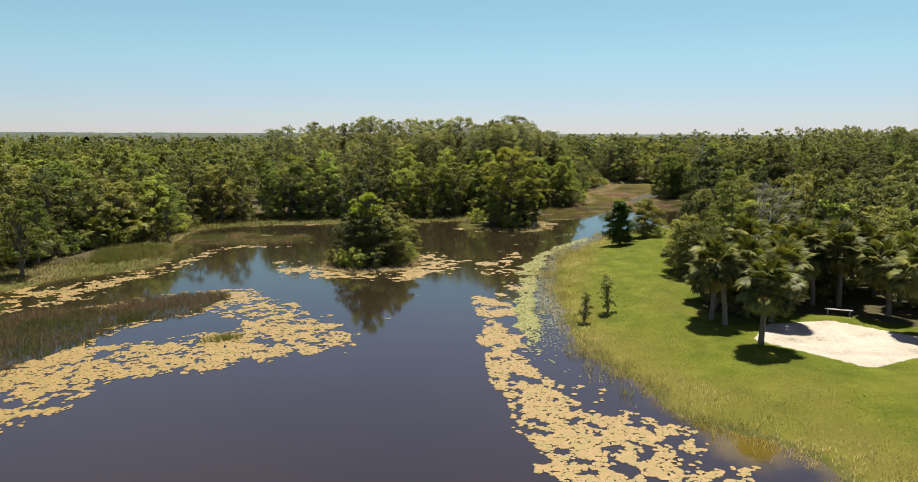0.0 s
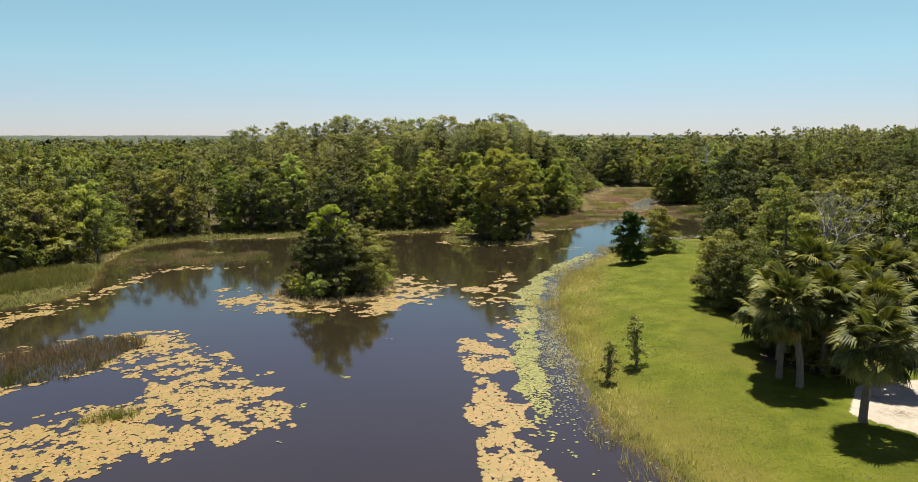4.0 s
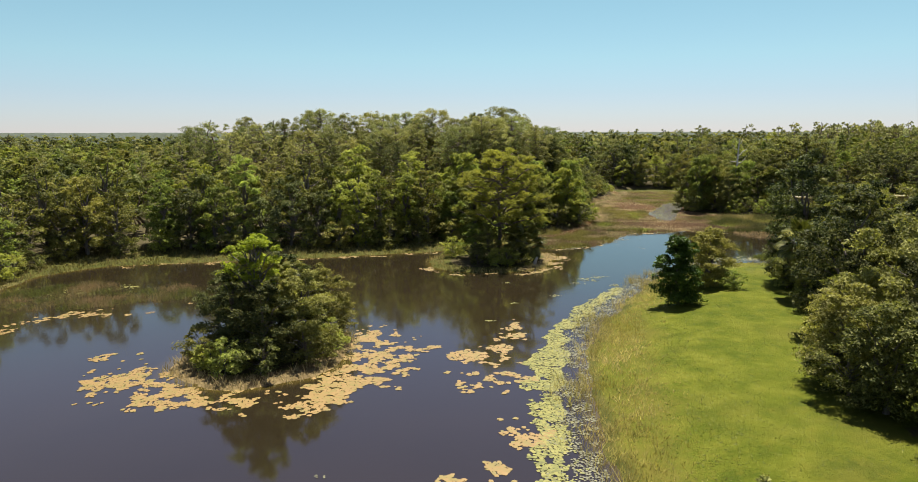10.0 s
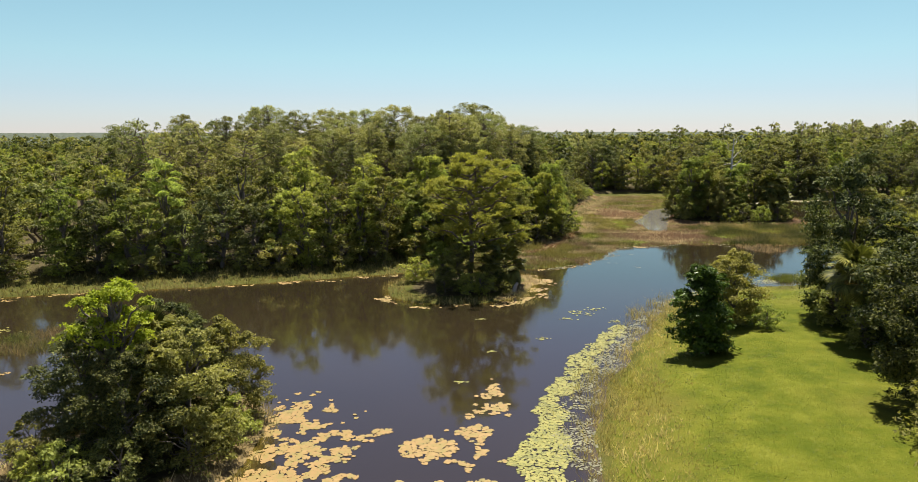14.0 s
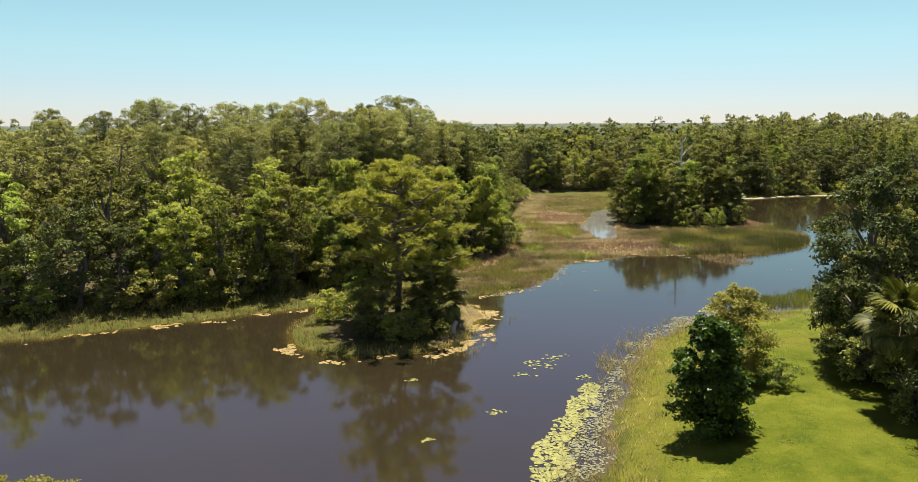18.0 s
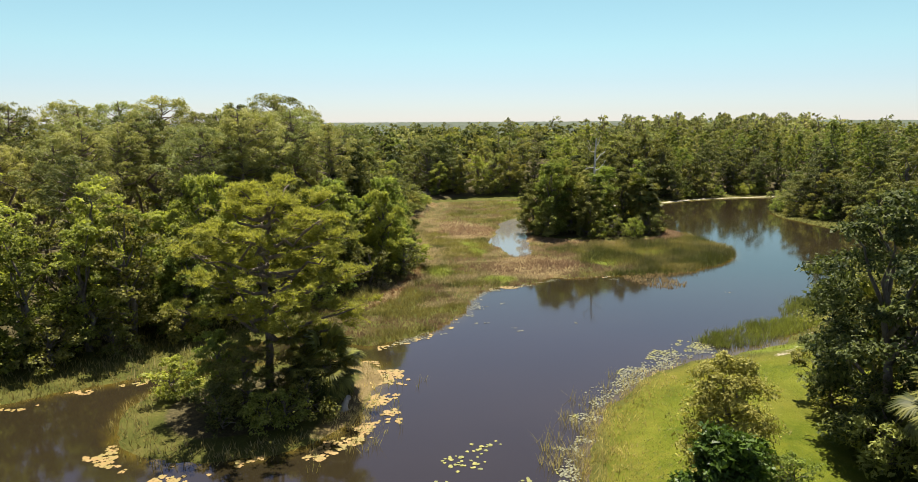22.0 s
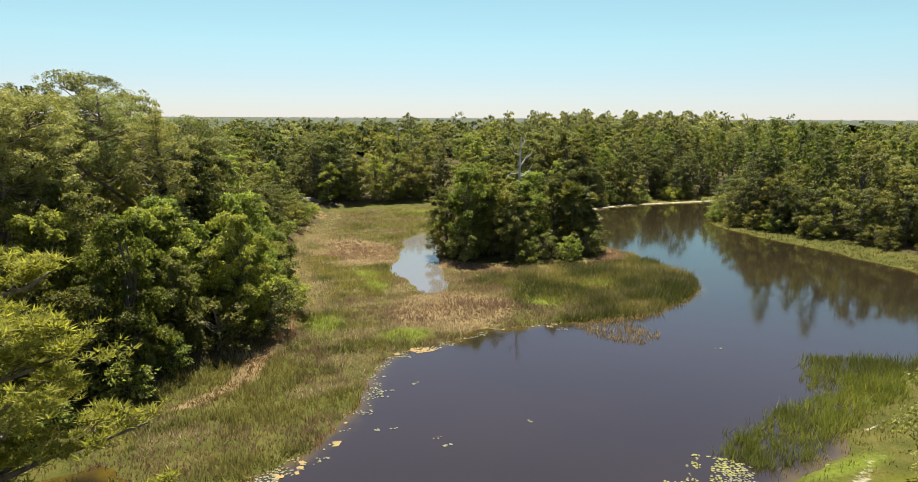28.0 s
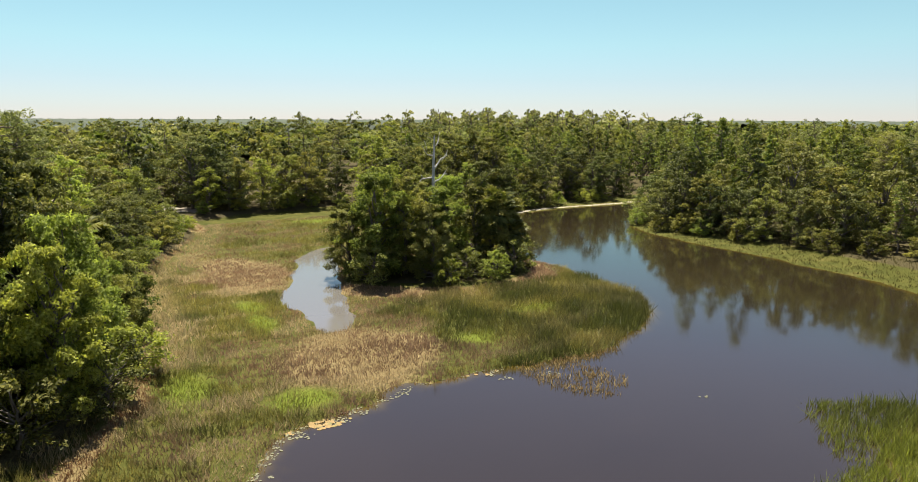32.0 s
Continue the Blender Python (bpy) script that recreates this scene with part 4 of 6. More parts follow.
# low bushes that half hide the track
for x, y, s in ((23.8, 163.5, 1.4), (25.2, 167.0, 1.2), (26.4, 170.5, 1.0), (28.0, 174.0, 0.9), (29.6, 177.6, 0.8), (22.6, 166.6, 1.7), (24.4, 171.0, 1.4)):
    plant("shrub_a" if s > 1.15 else "shrub_b", x, y, s, PR.uniform(0, 6.28))
# trees beyond the track
for x, y, s in ((27.5, 203, 0.95), (32.0, 202.5, 1.0), (36.5, 201, 0.95), (40.5, 199, 1.0), (34.5, 207, 1.1), (29.5, 208, 1.05), (24.0, 209, 1.0), (39.0, 205, 1.1)):
    plant(PR.choice(["oak_a", "oak_b", "dark_a", "dark_b"]), x, y, s, PR.uniform(0, 6.28))
# the strip of wood beside the lawn
for key, x, y, s, tall in (("near_dark", 29.2, 76.3, 1.22, 1.16), ("dark_a", 36.4, 79.6, 0.95, 1.1), ("near_dark", 31.8, 77.2, 0.85, 1.3), ("shrub_a", 30.2, 80.2, 1.2, 1.0), ("near_oak_b", 33.0, 73.5, 1.0, 1.25), ("bay_tree", 38.8, 87.4, 1.2, 1.0), ("near_dark", 28.6, 66.6, 1.12, 1.05), ("near_dark", 24.8, 59.4, 1.08, 1.1), ("near_dark", 30.2, 71.2, 0.9, 1.1), ("shrub_a", 27.2, 74.2, 1.3, 1.0), ("shrub_a", 26.6, 69.2, 1.2, 1.0), ("shrub_a", 22.6, 56.2, 1.4, 1.0), ("dark_b", 30.5, 62.0, 1.1, 1.1),
                           ("bay_tree", 19.9, 50.4, 1.12, 0.95), ("bay_tree", 20.2, 46.6, 1.1, 0.95), ("shrub_a", 19.4, 48.2, 1.2, 1.0), ("bay_tree", 22.4, 53.4, 1.1, 1.0), ("near_oak_a", 25.6, 52.6, 1.15, 1.0), ("near_tree_c", 25.0, 46.0, 1.1, 1.0), ("near_oak_a", 26.4, 43.6, 0.8, 1.0), ("big_pine", 30.6, 69.6, 0.72, 1.0)):
    plant(key, x, y, s, PR.uniform(0, 6.28), tall=tall)
for p, left in along(TREE_EDGE_LAWN, 4.6, PR):
    q = p + left * PR.uniform(7.0, 9.0)
    plant(PR.choice(["oak_a", "oak_b", "oak_c", "willow_b"]), q[0], q[1], PR.uniform(0.8, 1.05), PR.uniform(0, 6.28))

for key, x, y, s in (("near_oak_a", 26.5, 46.5, 0.95), ("oak_a", 28.4, 48.6, 0.85), ("near_oak_b", 36.8, 44.4, 0.68), ("oak_c", 40.6, 47.6, 0.8), ("near_oak_a", 43, 44, 0.95), ("oak_b", 46.5, 40, 0.85), ("oak_a", 43.5, 35, 0.75),
                     ("oak_b", 30, 52, 0.9), ("oak_c", 38.4, 51.6, 0.46), ("oak_a", 42, 51, 0.95), ("oak_b", 48, 47, 0.95), ("shrub_a", 27.5, 42.5, 1.3), ("shrub_b", 33, 42.6, 1.3), ("shrub_a", 37, 43, 1.5), ("shrub_a", 41, 39, 1.4)):
    plant(key, x, y, s, PR.uniform(0, 6.28))
for x, y, s in ((19.6, 33.6, 0.8), (21.0, 31.6, 0.9), (22.6, 32.6, 0.9), (21.4, 36.2, 1.0), (25.8, 38.6, 1.0), (29.2, 40.0, 1.1), (34.4, 36.6, 1.0), (37.7, 34.6, 1.0), (20.0, 37.2, 0.9)):
    plant("shrub_a", x, y, s, PR.uniform(0, 6.28), "low green shrub in the shade of palms")
tree_kind("feather_cypress", "cypress_tree", *cypress(35, 10.6, 2.6, 64, 150, 0.16), BARK, LEAF_BRIGHT, "tall cypress with feathery yellow-green leaves behind the palms")
plant("feather_cypress", 21.4, 43.0, 1.0, 0.7)
# the two young trees and the two saplings on the lawn
plant("dark_tree", 16.4, 69.6, 0.95, 0.4)
plant("bay_tree", 20.9, 76.1, 1.02, 1.9, tall=0.98)
plant("shrub_b", 22.3, 73.9, 0.75, 0.6, "low lime green shrub beside a bushy tree")
plant("sapling", 8.0, 32.5, 0.8, 0.2, "slender sapling with sparse green leaves on the lawn")
plant("sapling", 10.0, 34.9, 1.05, 2.2)

tree_kind("bank_tree", "young_tree", *broadleaf(34, 7.5, 1.9, 0.26, 40, 170, 0.18, 0.72), BARK, LEAF_CYPRESS, "slender young tree with a bare stem on the grassy bank")
for x, y, s in ((-46.5, 45.4, 1.0), (-43.7, 70.2, 0.72), (-48.4, 50.6, 0.9), (-46.3, 76.0, 0.9)):
    plant("bank_tree", x, y, s, PR.uniform(0, 6.28))
# island with the bushy trees
for key, x, y, s in (("near_oak_b", -10.9, 57.0, 0.75), ("near_dark", -15.0, 56.7, 0.72), ("near_dark", -12.7, 60.2, 0.72), ("near_oak_b", -10.2, 60.0, 0.68), ("near_dark", -12.6, 54.9, 0.64), ("near_dark", -15.4, 59.2, 0.62), ("near_oak_b", -13.0, 57.4, 0.74), ("lime_cypress", -13.7, 56.4, 0.96),
                     ("shrub_b", -14.3, 52.9, 1.0), ("shrub_a", -12.4, 53.1, 0.9), ("shrub_a", -16.8, 55, 0.9), ("shrub_a", -10.1, 55.1, 1.0), ("shrub_b", -9.5, 57.9, 1.0), ("shrub_b", -15.8, 53.6, 0.8)):
    plant(key, x, y, s, PR.uniform(0, 6.28), "bushy green tree on a small island" if key.startswith("near") else "")
# island with the spreading pine
for key, x, y, s in (("big_pine", 2.3, 91.2, 1.0), ("near_oak_b", 1.1, 89.2, 0.55), ("near_oak_a", 4.2, 90.6, 0.5), ("near_tree_c", -0.4, 91.5, 0.55), ("shrub_b", -2.8, 92.5, 1.1), ("shrub_a", 0.1, 87.3, 0.9),
                     ("shrub_b", 2, 86.8, 0.9), ("shrub_a", 4.4, 87.8, 1.0), ("shrub_b", 3.2, 86.9, 0.9), ("shrub_a", 4.6, 93.6, 0.9)):
    plant(key, x, y, s, PR.uniform(0, 6.28))
# island in the marsh
for key, x, y, s in (("near_tree_c", 38.7, 139.3, 1.2), ("near_oak_b", 41.6, 139.6, 1.06), ("near_tree_c", 40.9, 142.6, 1.25), ("near_oak_b", 48.4, 138.3, 0.96), ("near_oak_a", 51.1, 139.1, 0.82), ("near_tree_c", 48.2, 143.0, 1.1), ("near_oak_b", 36.8, 141.4, 0.80), ("near_tree_c", 44.6, 138.6, 1.02), ("near_oak_b", 45.2, 143.2, 1.05), ("near_dark", 42.8, 136.4, 0.72),
                     ("shrub_b", 42.7, 133.7, 1.0), ("shrub_b", 47.6, 133.4, 1.05), ("shrub_a", 52.9, 137, 1.2), ("shrub_a", 37.1, 137.2, 1.2), ("shrub_a", 50.8, 135, 1.1), ("shrub_a", 45.3, 134.4, 1.0)):
    plant(key, x, y, s, PR.uniform(0, 6.28), "dense green tree on the island in the marsh" if key.startswith("near") else "", tall=1.14)

# grey leafless tree behind the palms
def twiggy(seed, height):
    """A bare crown: boughs that fork into finer and finer twigs."""
    rng = np.random.default_rng(seed)
    pieces = [limb(rng, (0, 0, -0.3), (0.2, -0.1, height * 0.55), 0.16, 0.10, 0, 7, 6)]
    ends = [(np.array((0.2, -0.1, height * 0.55)), np.array((0.0, 0.0, 1.0)), height * 0.24, 0.085)]
    for level in range(5):
        out = []
        for at, way, long, r in ends:
            for k in range(4 if level == 0 else 3):
                d = unit(way + rng.normal(0, 0.55, 3) + (0, 0, 0.12))
                tip = at + d * long * rng.uniform(0.7, 1.15)
                pieces.append(limb(rng, at, tip, r, r * 0.55, 0, 5 if level < 2 else 3, 4 if level < 2 else 3))
                out.append((tip, d, long * 0.66, r * 0.55))
        ends = out
    return joined(pieces)


bare = new("bare_tree")
tagged(bare, "leafless grey tree with fine twigs behind the palms", "tree")
part("trunk", mesh_from("bare_tree_wood", *twiggy(91, 9.4), [bark_mat("grey_twigs", (0.13, 0.12, 0.11), (0.34, 0.32, 0.29), 9)], smooth=True), bare)
bare.matrix_basis = Matrix.Translation((23.6, 41.6, ground_z(23.6, 41.6)))

# ---- fan palms ----
FRONDS = [mesh_from("palm_frond", *fan_frond(80 + i, 1.25, 1.1, 28, 0.16 + 0.10 * i), [LEAF_PALM]) for i in range(3)]
FROND_DRY = mesh_from("dry_palm_frond", *fan_frond(90, 1.1, 1.0, 20, 0.7), [LEAF_PALM_DRY])


def make_palm(seed, trunk, fronds, dry):
    """A cabbage palm: rough stem and a round head of single fan leaves, the lowest hanging and dead."""
    rng = np.random.default_rng(seed)
    root = new("cabbage_palm")
    n = 9
    lean = rng.normal(0, 0.06, 2)
    z = np.linspace(-0.3, trunk, n)
    pts = np.stack([lean[0] * z * z / 3, lean[1] * z * z / 3, z], 1)
    rad = np.interp(z, [-0.3, 0.3, trunk * 0.8, trunk], [0.27, 0.19, 0.17, 0.24])
    part("trunk", mesh_from("palm_trunk", *tube(pts, rad, 9), [BARK_PALM], smooth=True), root)
    top = Vector(pts[-1])
    for i in range(fronds + dry):
        dead = i >= fronds
        u = (i + 0.5) / fronds
        lift = (82 - 146 * u ** 0.85 if not dead else rng.uniform(-72, -40)) + rng.uniform(-7, 7)
        ob = part("frond", FROND_DRY if dead else FRONDS[i % 3], root, "dead straw-coloured fan leaf" if dead else "")
        s = rng.uniform(0.85, 1.08)
        ob.matrix_basis = Matrix.Translation(top) @ Euler((rng.uniform(-0.35, 0.35), -radians(lift), i * 2.399 + rng.uniform(-0.2, 0.2)), "XYZ").to_matrix().to_4x4() @ Matrix.Scale(s, 4)
    return tagged(root, "cabbage palm with a shaggy round head of fan leaves", "palm tree", "palms by the sand")


PALMS = [make_palm(101, 4.1, 44, 10), make_palm(102, 4.5, 42, 9), make_palm(103, 2.0, 34, 6)]
palm_used = [False] * 3


def set_palm(kind, x, y, size=1.0, turn=0.0, label=""):
    m = Matrix.LocRotScale((x, y, ground_z(x, y)), Euler((0, 0, turn)), (size,) * 3)
    root = PALMS[kind]
    if palm_used[kind]:
        root = copy_thing(PALMS[kind], Matrix.Identity(4))
    palm_used[kind] = True
    root.matrix_basis = m
    if label:
        tagged(root, label)


for kind, x, y, s, t in ((0, 18.5, 34.7, 0.9, 0.5), (2, 19.9, 34.9, 1.1, 1.5), (1, 20.3, 32.9, 0.95, 3.0), (2, 18.6, 37.2, 1.05, 0.2), (0, 22.6, 43.2, 1.0, 0.6), (0, 21.5, 31.2, 1.0, 2.0), (0, 18.8, 25.6, 1.0, 0.3), (1, 17.8, 30.1, 0.98, 1.2), (0, 17.3, 31.6, 0.92, 2.9), (1, 28.7, 36.4, 1.0, 0.1), (0, 26.8, 36.8, 1.05, 4.1), (0, 31.1, 33.6, 0.98, 5.0), (1, 31.3, 29.1, 0.95, 2.0),
                         (1, 33.8, 37.2, 0.95, 3.1), (0, 23.2, 36.2, 1.0, 1.1), (1, 36.6, 34.7, 1.05, 0.7), (0, 21.2, 33.6, 0.95, 0.0), (1, 38.2, 40.2, 0.95, 2.4), (0, 34.6, 31.2, 1.0, 1.7), (1, 25.1, 41.2, 1.0, 0.4), (0, 30.5, 41.2, 1.0, 1.4), (1, 42.1, 37.2, 0.95, 3.4),
                         (0, 20.5, 38.7, 0.9, 5.5), (1, 22.4, 38.6, 1.08, 2.7), (1, 24.6, 37.4, 1.05, 5.1), (0, 29.6, 38.6, 1.1, 3.6), (1, 33.2, 40.0, 1.0, 0.9), (1, 36.0, 38.2, 0.98, 1.9), (1, 27.3, 70.8, 1.0, 2.2), (0, 25.9, 57.4, 1.05, 3.3), (1, 27.7, 60.9, 1.1, 4.5), (0, 24.2, 50.4, 1.0, 0.9), (1, 32.4, 79.7, 1.05, 1.5)):
    set_palm(kind, x, y, s, t)
ISLE_PALM = "short cabbage palm with bright fan leaves among island shrubs"
for kind, x, y, s, t in ((2, 5.3, 89.7, 1.05, 0.4), (2, 5.6, 91.6, 0.9, 2.0), (1, 51.6, 137.4, 1.2, 1.0), (1, 45, 139, 0.98, 2.2), (0, 52.2, 138.1, 0.85, 0.2), (1, -12.3, 58.3, 0.92, 1.4)):
    set_palm(kind, x, y, s, t, ISLE_PALM)
WOOD_PALM = "cabbage palm with drooping fan leaves at the wood's edge"
for kind, x, y, s, t in ((2, 6.4, 113.4, 0.9, 0.3), (2, 9.0, 116.2, 0.8, 1.3), (1, 9, 122, 1.35, 2.3), (1, 11.5, 125.2, 1.4, 0.8), (2, -48.5, 60.8, 1.0, 0.6), (2, -47, 66.9, 1.0, 2.6), (2, -49.5, 51.3, 1.05, 4.0), (1, 13.4, 132.7, 1.3, 4.4)):
    set_palm(kind, x, y, s, t, WOOD_PALM)

# ---- dead tree on the marsh island, bleached stump, bench ----
sr = np.random.default_rng(7)
snag = new("dead_tree")
tagged(snag, "bare bleached dead tree standing among island trees", "dead tree")
part("trunk", mesh_from("snag_trunk", *tube([(0, 0, -0.3), (0.05, 0.02, 2.5), (0.0, 0.06, 5.0), (0.15, 0.05, 7.5), (0.25, 0.12, 10.0), (0.35, 0.1, 12.6)], (0.24, 0.2, 0.17, 0.15, 0.12, 0.07), 8), [BARK_DEAD], smooth=True), snag)
for z0, end, r in ((9.4, (1.8, 0.2, 10.7), 0.07), (8.6, (-1.2, 0.3, 8.2), 0.06), (8.0, (1.5, -0.3, 8.9), 0.07), (10.3, (-1.0, 0.1, 11.6), 0.05), (10.9, (0.9, 0.2, 12.3), 0.05), (7.3, (-1.0, -0.4, 6.9), 0.05), (6.5, (1.0, 0.2, 7.1), 0.05)):
    a = (0.35 * z0 / 11.4, 0.1 * z0 / 11.4, z0)
    bough = joined([limb(sr, a, end, r * 1.4, 0.03, -0.15, 5, 6), limb(sr, np.array(a) * 0.4 + np.array(end) * 0.6, np.array(end) + (0.2, 0.1, 0.7), r * 0.5, 0.012, 0, 4, 4)])
    part("branch", mesh_from("snag_branch", *bough, [BARK_DEAD], smooth=True), snag)
snag.matrix_basis = Matrix.Translation((45.6, 141.6, ground_z(45.6, 141.6)))

stump = new("tree_stump", mesh_from("stump", *limb(sr, (0, 0, -0.3), (0.35, -0.1, 0.8), 0.24, 0.13, 0, 8, 6), [BARK_DEAD], smooth=True))
tagged(stump, "short bleached leaning stump at the island's shore", "stump")
stump.matrix_basis = Matrix.Translation((6.1, 88.3, ground_z(6.1, 88.3)))

WOOD_GREY = plain_mat("weathered_planks", [(0.3, (0.16, 0.14, 0.12)), (0.7, (0.36, 0.33, 0.29))], 14, 0.8, 0.3)


def box(sx, sy, sz, at=(0, 0, 0), bevel=0.008):
    bm = bmesh.new()
    bmesh.ops.create_cube(bm, size=1, matrix=Matrix.Translation(at) @ Matrix.Diagonal((sx, sy, sz, 1)))
    bmesh.ops.bevel(bm, geom=bm.edges[:], offset=bevel, segments=1, affect="EDGES")
    me = bpy.data.meshes.new("piece")
    bm.to_mesh(me)
    bm.free()
    return me


def bit(name, me, mat, parent, label=""):
    me.materials.append(mat)
    return part(name, me, parent, label)


bench = new("bench")
tagged(bench, "low weathered wooden bench in the shade behind the sand", "bench")
for k in (-1, 0, 1):
    bit("plank", box(1.9, 0.12, 0.04, (0, k * 0.135, 0.45)), WOOD_GREY, bench)
for k in (-1, 1):
    bit("leg", box(0.09, 0.36, 0.43, (k * 0.75, 0, 0.215)), WOOD_GREY, bench)
bench.matrix_basis = pose(27.4, 33.6, ground_z(27.4, 33.6) - 0.01, 0, 0, -18)

# ---- thatched shelter among the palms ----
HUT = (38.5, 58.5)
THATCH = plain_mat("weathered_thatch", [(0.3, (0.17, 0.13, 0.08)), (0.7, (0.42, 0.35, 0.25))], 6, 0.9, 0.6)
hut = new("thatched_shelter")
tagged(hut, "open shelter with a weathered tan thatched roof among palms", "shelter")
hr = np.random.default_rng(77)
roof_v, roof_f = [], []
rings = ((3.0, 2.9, 0.0), (2.55, 3.5, 0.1), (1.8, 4.5, 0.2), (0.95, 5.5, 0.0), (0.12, 6.3, 0.0))
for r, z, t in rings:
    for k in range(28):
        a = k * math.tau / 28 + t
        q = r * hr.uniform(0.96, 1.04)
        roof_v.append((q * math.cos(a), q * math.sin(a), z + hr.uniform(-0.06, 0.06)))
for i in range(len(rings) - 1):
    for k in range(28):
        n = (k + 1) % 28
        roof_f.append((i * 28 + k, i * 28 + n, (i + 1) * 28 + n, (i + 1) * 28 + k))
part("roof", mesh_from("thatch_roof", roof_v, roof_f, [THATCH]), hut)
for k in range(4):
    a = k * math.tau / 4 + 0.6
    part("post", mesh_from("post", *tube([(2.3 * math.cos(a), 2.3 * math.sin(a), -0.2), (2.3 * math.cos(a), 2.3 * math.sin(a), 3.5)], (0.1, 0.09), 8), [BARK_PALM], smooth=True), hut, "round wooden post")
hut.matrix_basis = Matrix.Translation((HUT[0], HUT[1], ground_z(*HUT))) @ Matrix.Scale(0.88, 4)

# ---- woodland behind the edge trees ----
CLEARING = TREE_EDGE_LEFT + TREE_EDGE_FAR + TREE_EDGE_RIGHT[:-1] + TREE_EDGE_LAWN + [(33, 43), (44, 30), (90, 0), (90, -90), (-75, -90)]
LOW = {}
for i in range(3):
    LOW["oak", i] = broadleaf(200 + i, 10.0, 2.7 + 0.3 * i, 0.36, 22, 80, 0.46, 1.1, count=5)
    LOW["pine", i] = pine(210 + i, 16.0, 0.42, 2.7 + 0.35 * i, 28, 66, 0.40, 1.1, 3)
    LOW["cypress", i] = cypress(220 + i, 12.0, 2.0 + 0.25 * i, 30, 40, 0.46)
    LOW["far", i] = broadleaf(230 + i, 11.0, 3.4, 0.50, 15, 25, 0.80, 1.25, count=5)
    LOW["farpine", i] = pine(240 + i, 13.0, 0.45, 2.5, 14, 24, 0.74, 1.05, 2)
SLOT = {"oak": 0, "far": 0, "pine": 1, "farpine": 1, "cypress": 2}
WOOD_MATS = [LEAF_OAK, LEAF_PINE, LEAF_CYPRESS, BARK_PINE, LEAF_BRIGHT, LEAF_SHADE]


for key in list(LOW):
    (wv, wf), (lv, lf) = LOW[key]
    high = lv[lf].mean(1)[:, 2] > 0.48 * lv[:, 2].max()
    LOW[key[0] + "_roof", key[1]] = ((wv, wf), (lv, lf[high]))


def woodland(trees, label):
    """Many trees as one mass. trees: kind, x, y, z, height scale, turn, slot."""
    V, F, S, T, n = [], [], [], [], 0
    for kind, x, y, z, s, a, slot in trees:
        (wv, wf), (lv, lf) = LOW[kind, int(a * 1000) % 3]
        if kind.startswith("far") and kind.endswith("_roof"):
            wv, wf = wv[:0], wf[:0]
        elif kind.split("_")[0] in ("oak", "far", "cypress"):
            wv, wf = wv[:42], wf[wf.max(1) < 42]
        c, d = math.cos(a), math.sin(a)
        R = np.array([[c, d, 0], [-d, c, 0], [0, 0, 1]]) * s
        wf = np.concatenate([wf[:, :3], wf[:, [0, 2, 3]]])
        for v, f, sl in ((wv, wf, 3), (lv, lf, slot)):
            used = np.unique(f)
            if not len(used):
                continue
            new_at = np.zeros(len(v), int)
            new_at[used] = np.arange(len(used))
            v, f = v[used], new_at[f]
            V.append(v @ R + (x, y, z))
            F.append(f + n)
            S.append(np.full(len(f), sl))
            T.append(np.full(len(v), (a * 7.31) % 1.0))
            n += len(v)
    ob = new("woodland", mesh_from("woodland", np.concatenate(V), np.concatenate(F), WOOD_MATS, np.concatenate(S), {"tint": np.concatenate(T)}))
    return tagged(ob, label, "trees", kind="stuff")


WR = np.random.default_rng(17)


def spots(x0, x1, y0, y1, gap):
    X, Y = np.meshgrid(np.arange(x0, x1, gap), np.arange(y0, y1, gap))
    X = X.ravel() + WR.uniform(-0.45, 0.45, X.size) * gap
    Y = Y.ravel() + WR.uniform(-0.45, 0.45, Y.size) * gap
    seen = (X > -22 - 0.92 * (Y + 22)) & ((Y > 66 + 0.38 * X) | ((X < 80) & (Y > 30)))
    return X[seen], Y[seen]


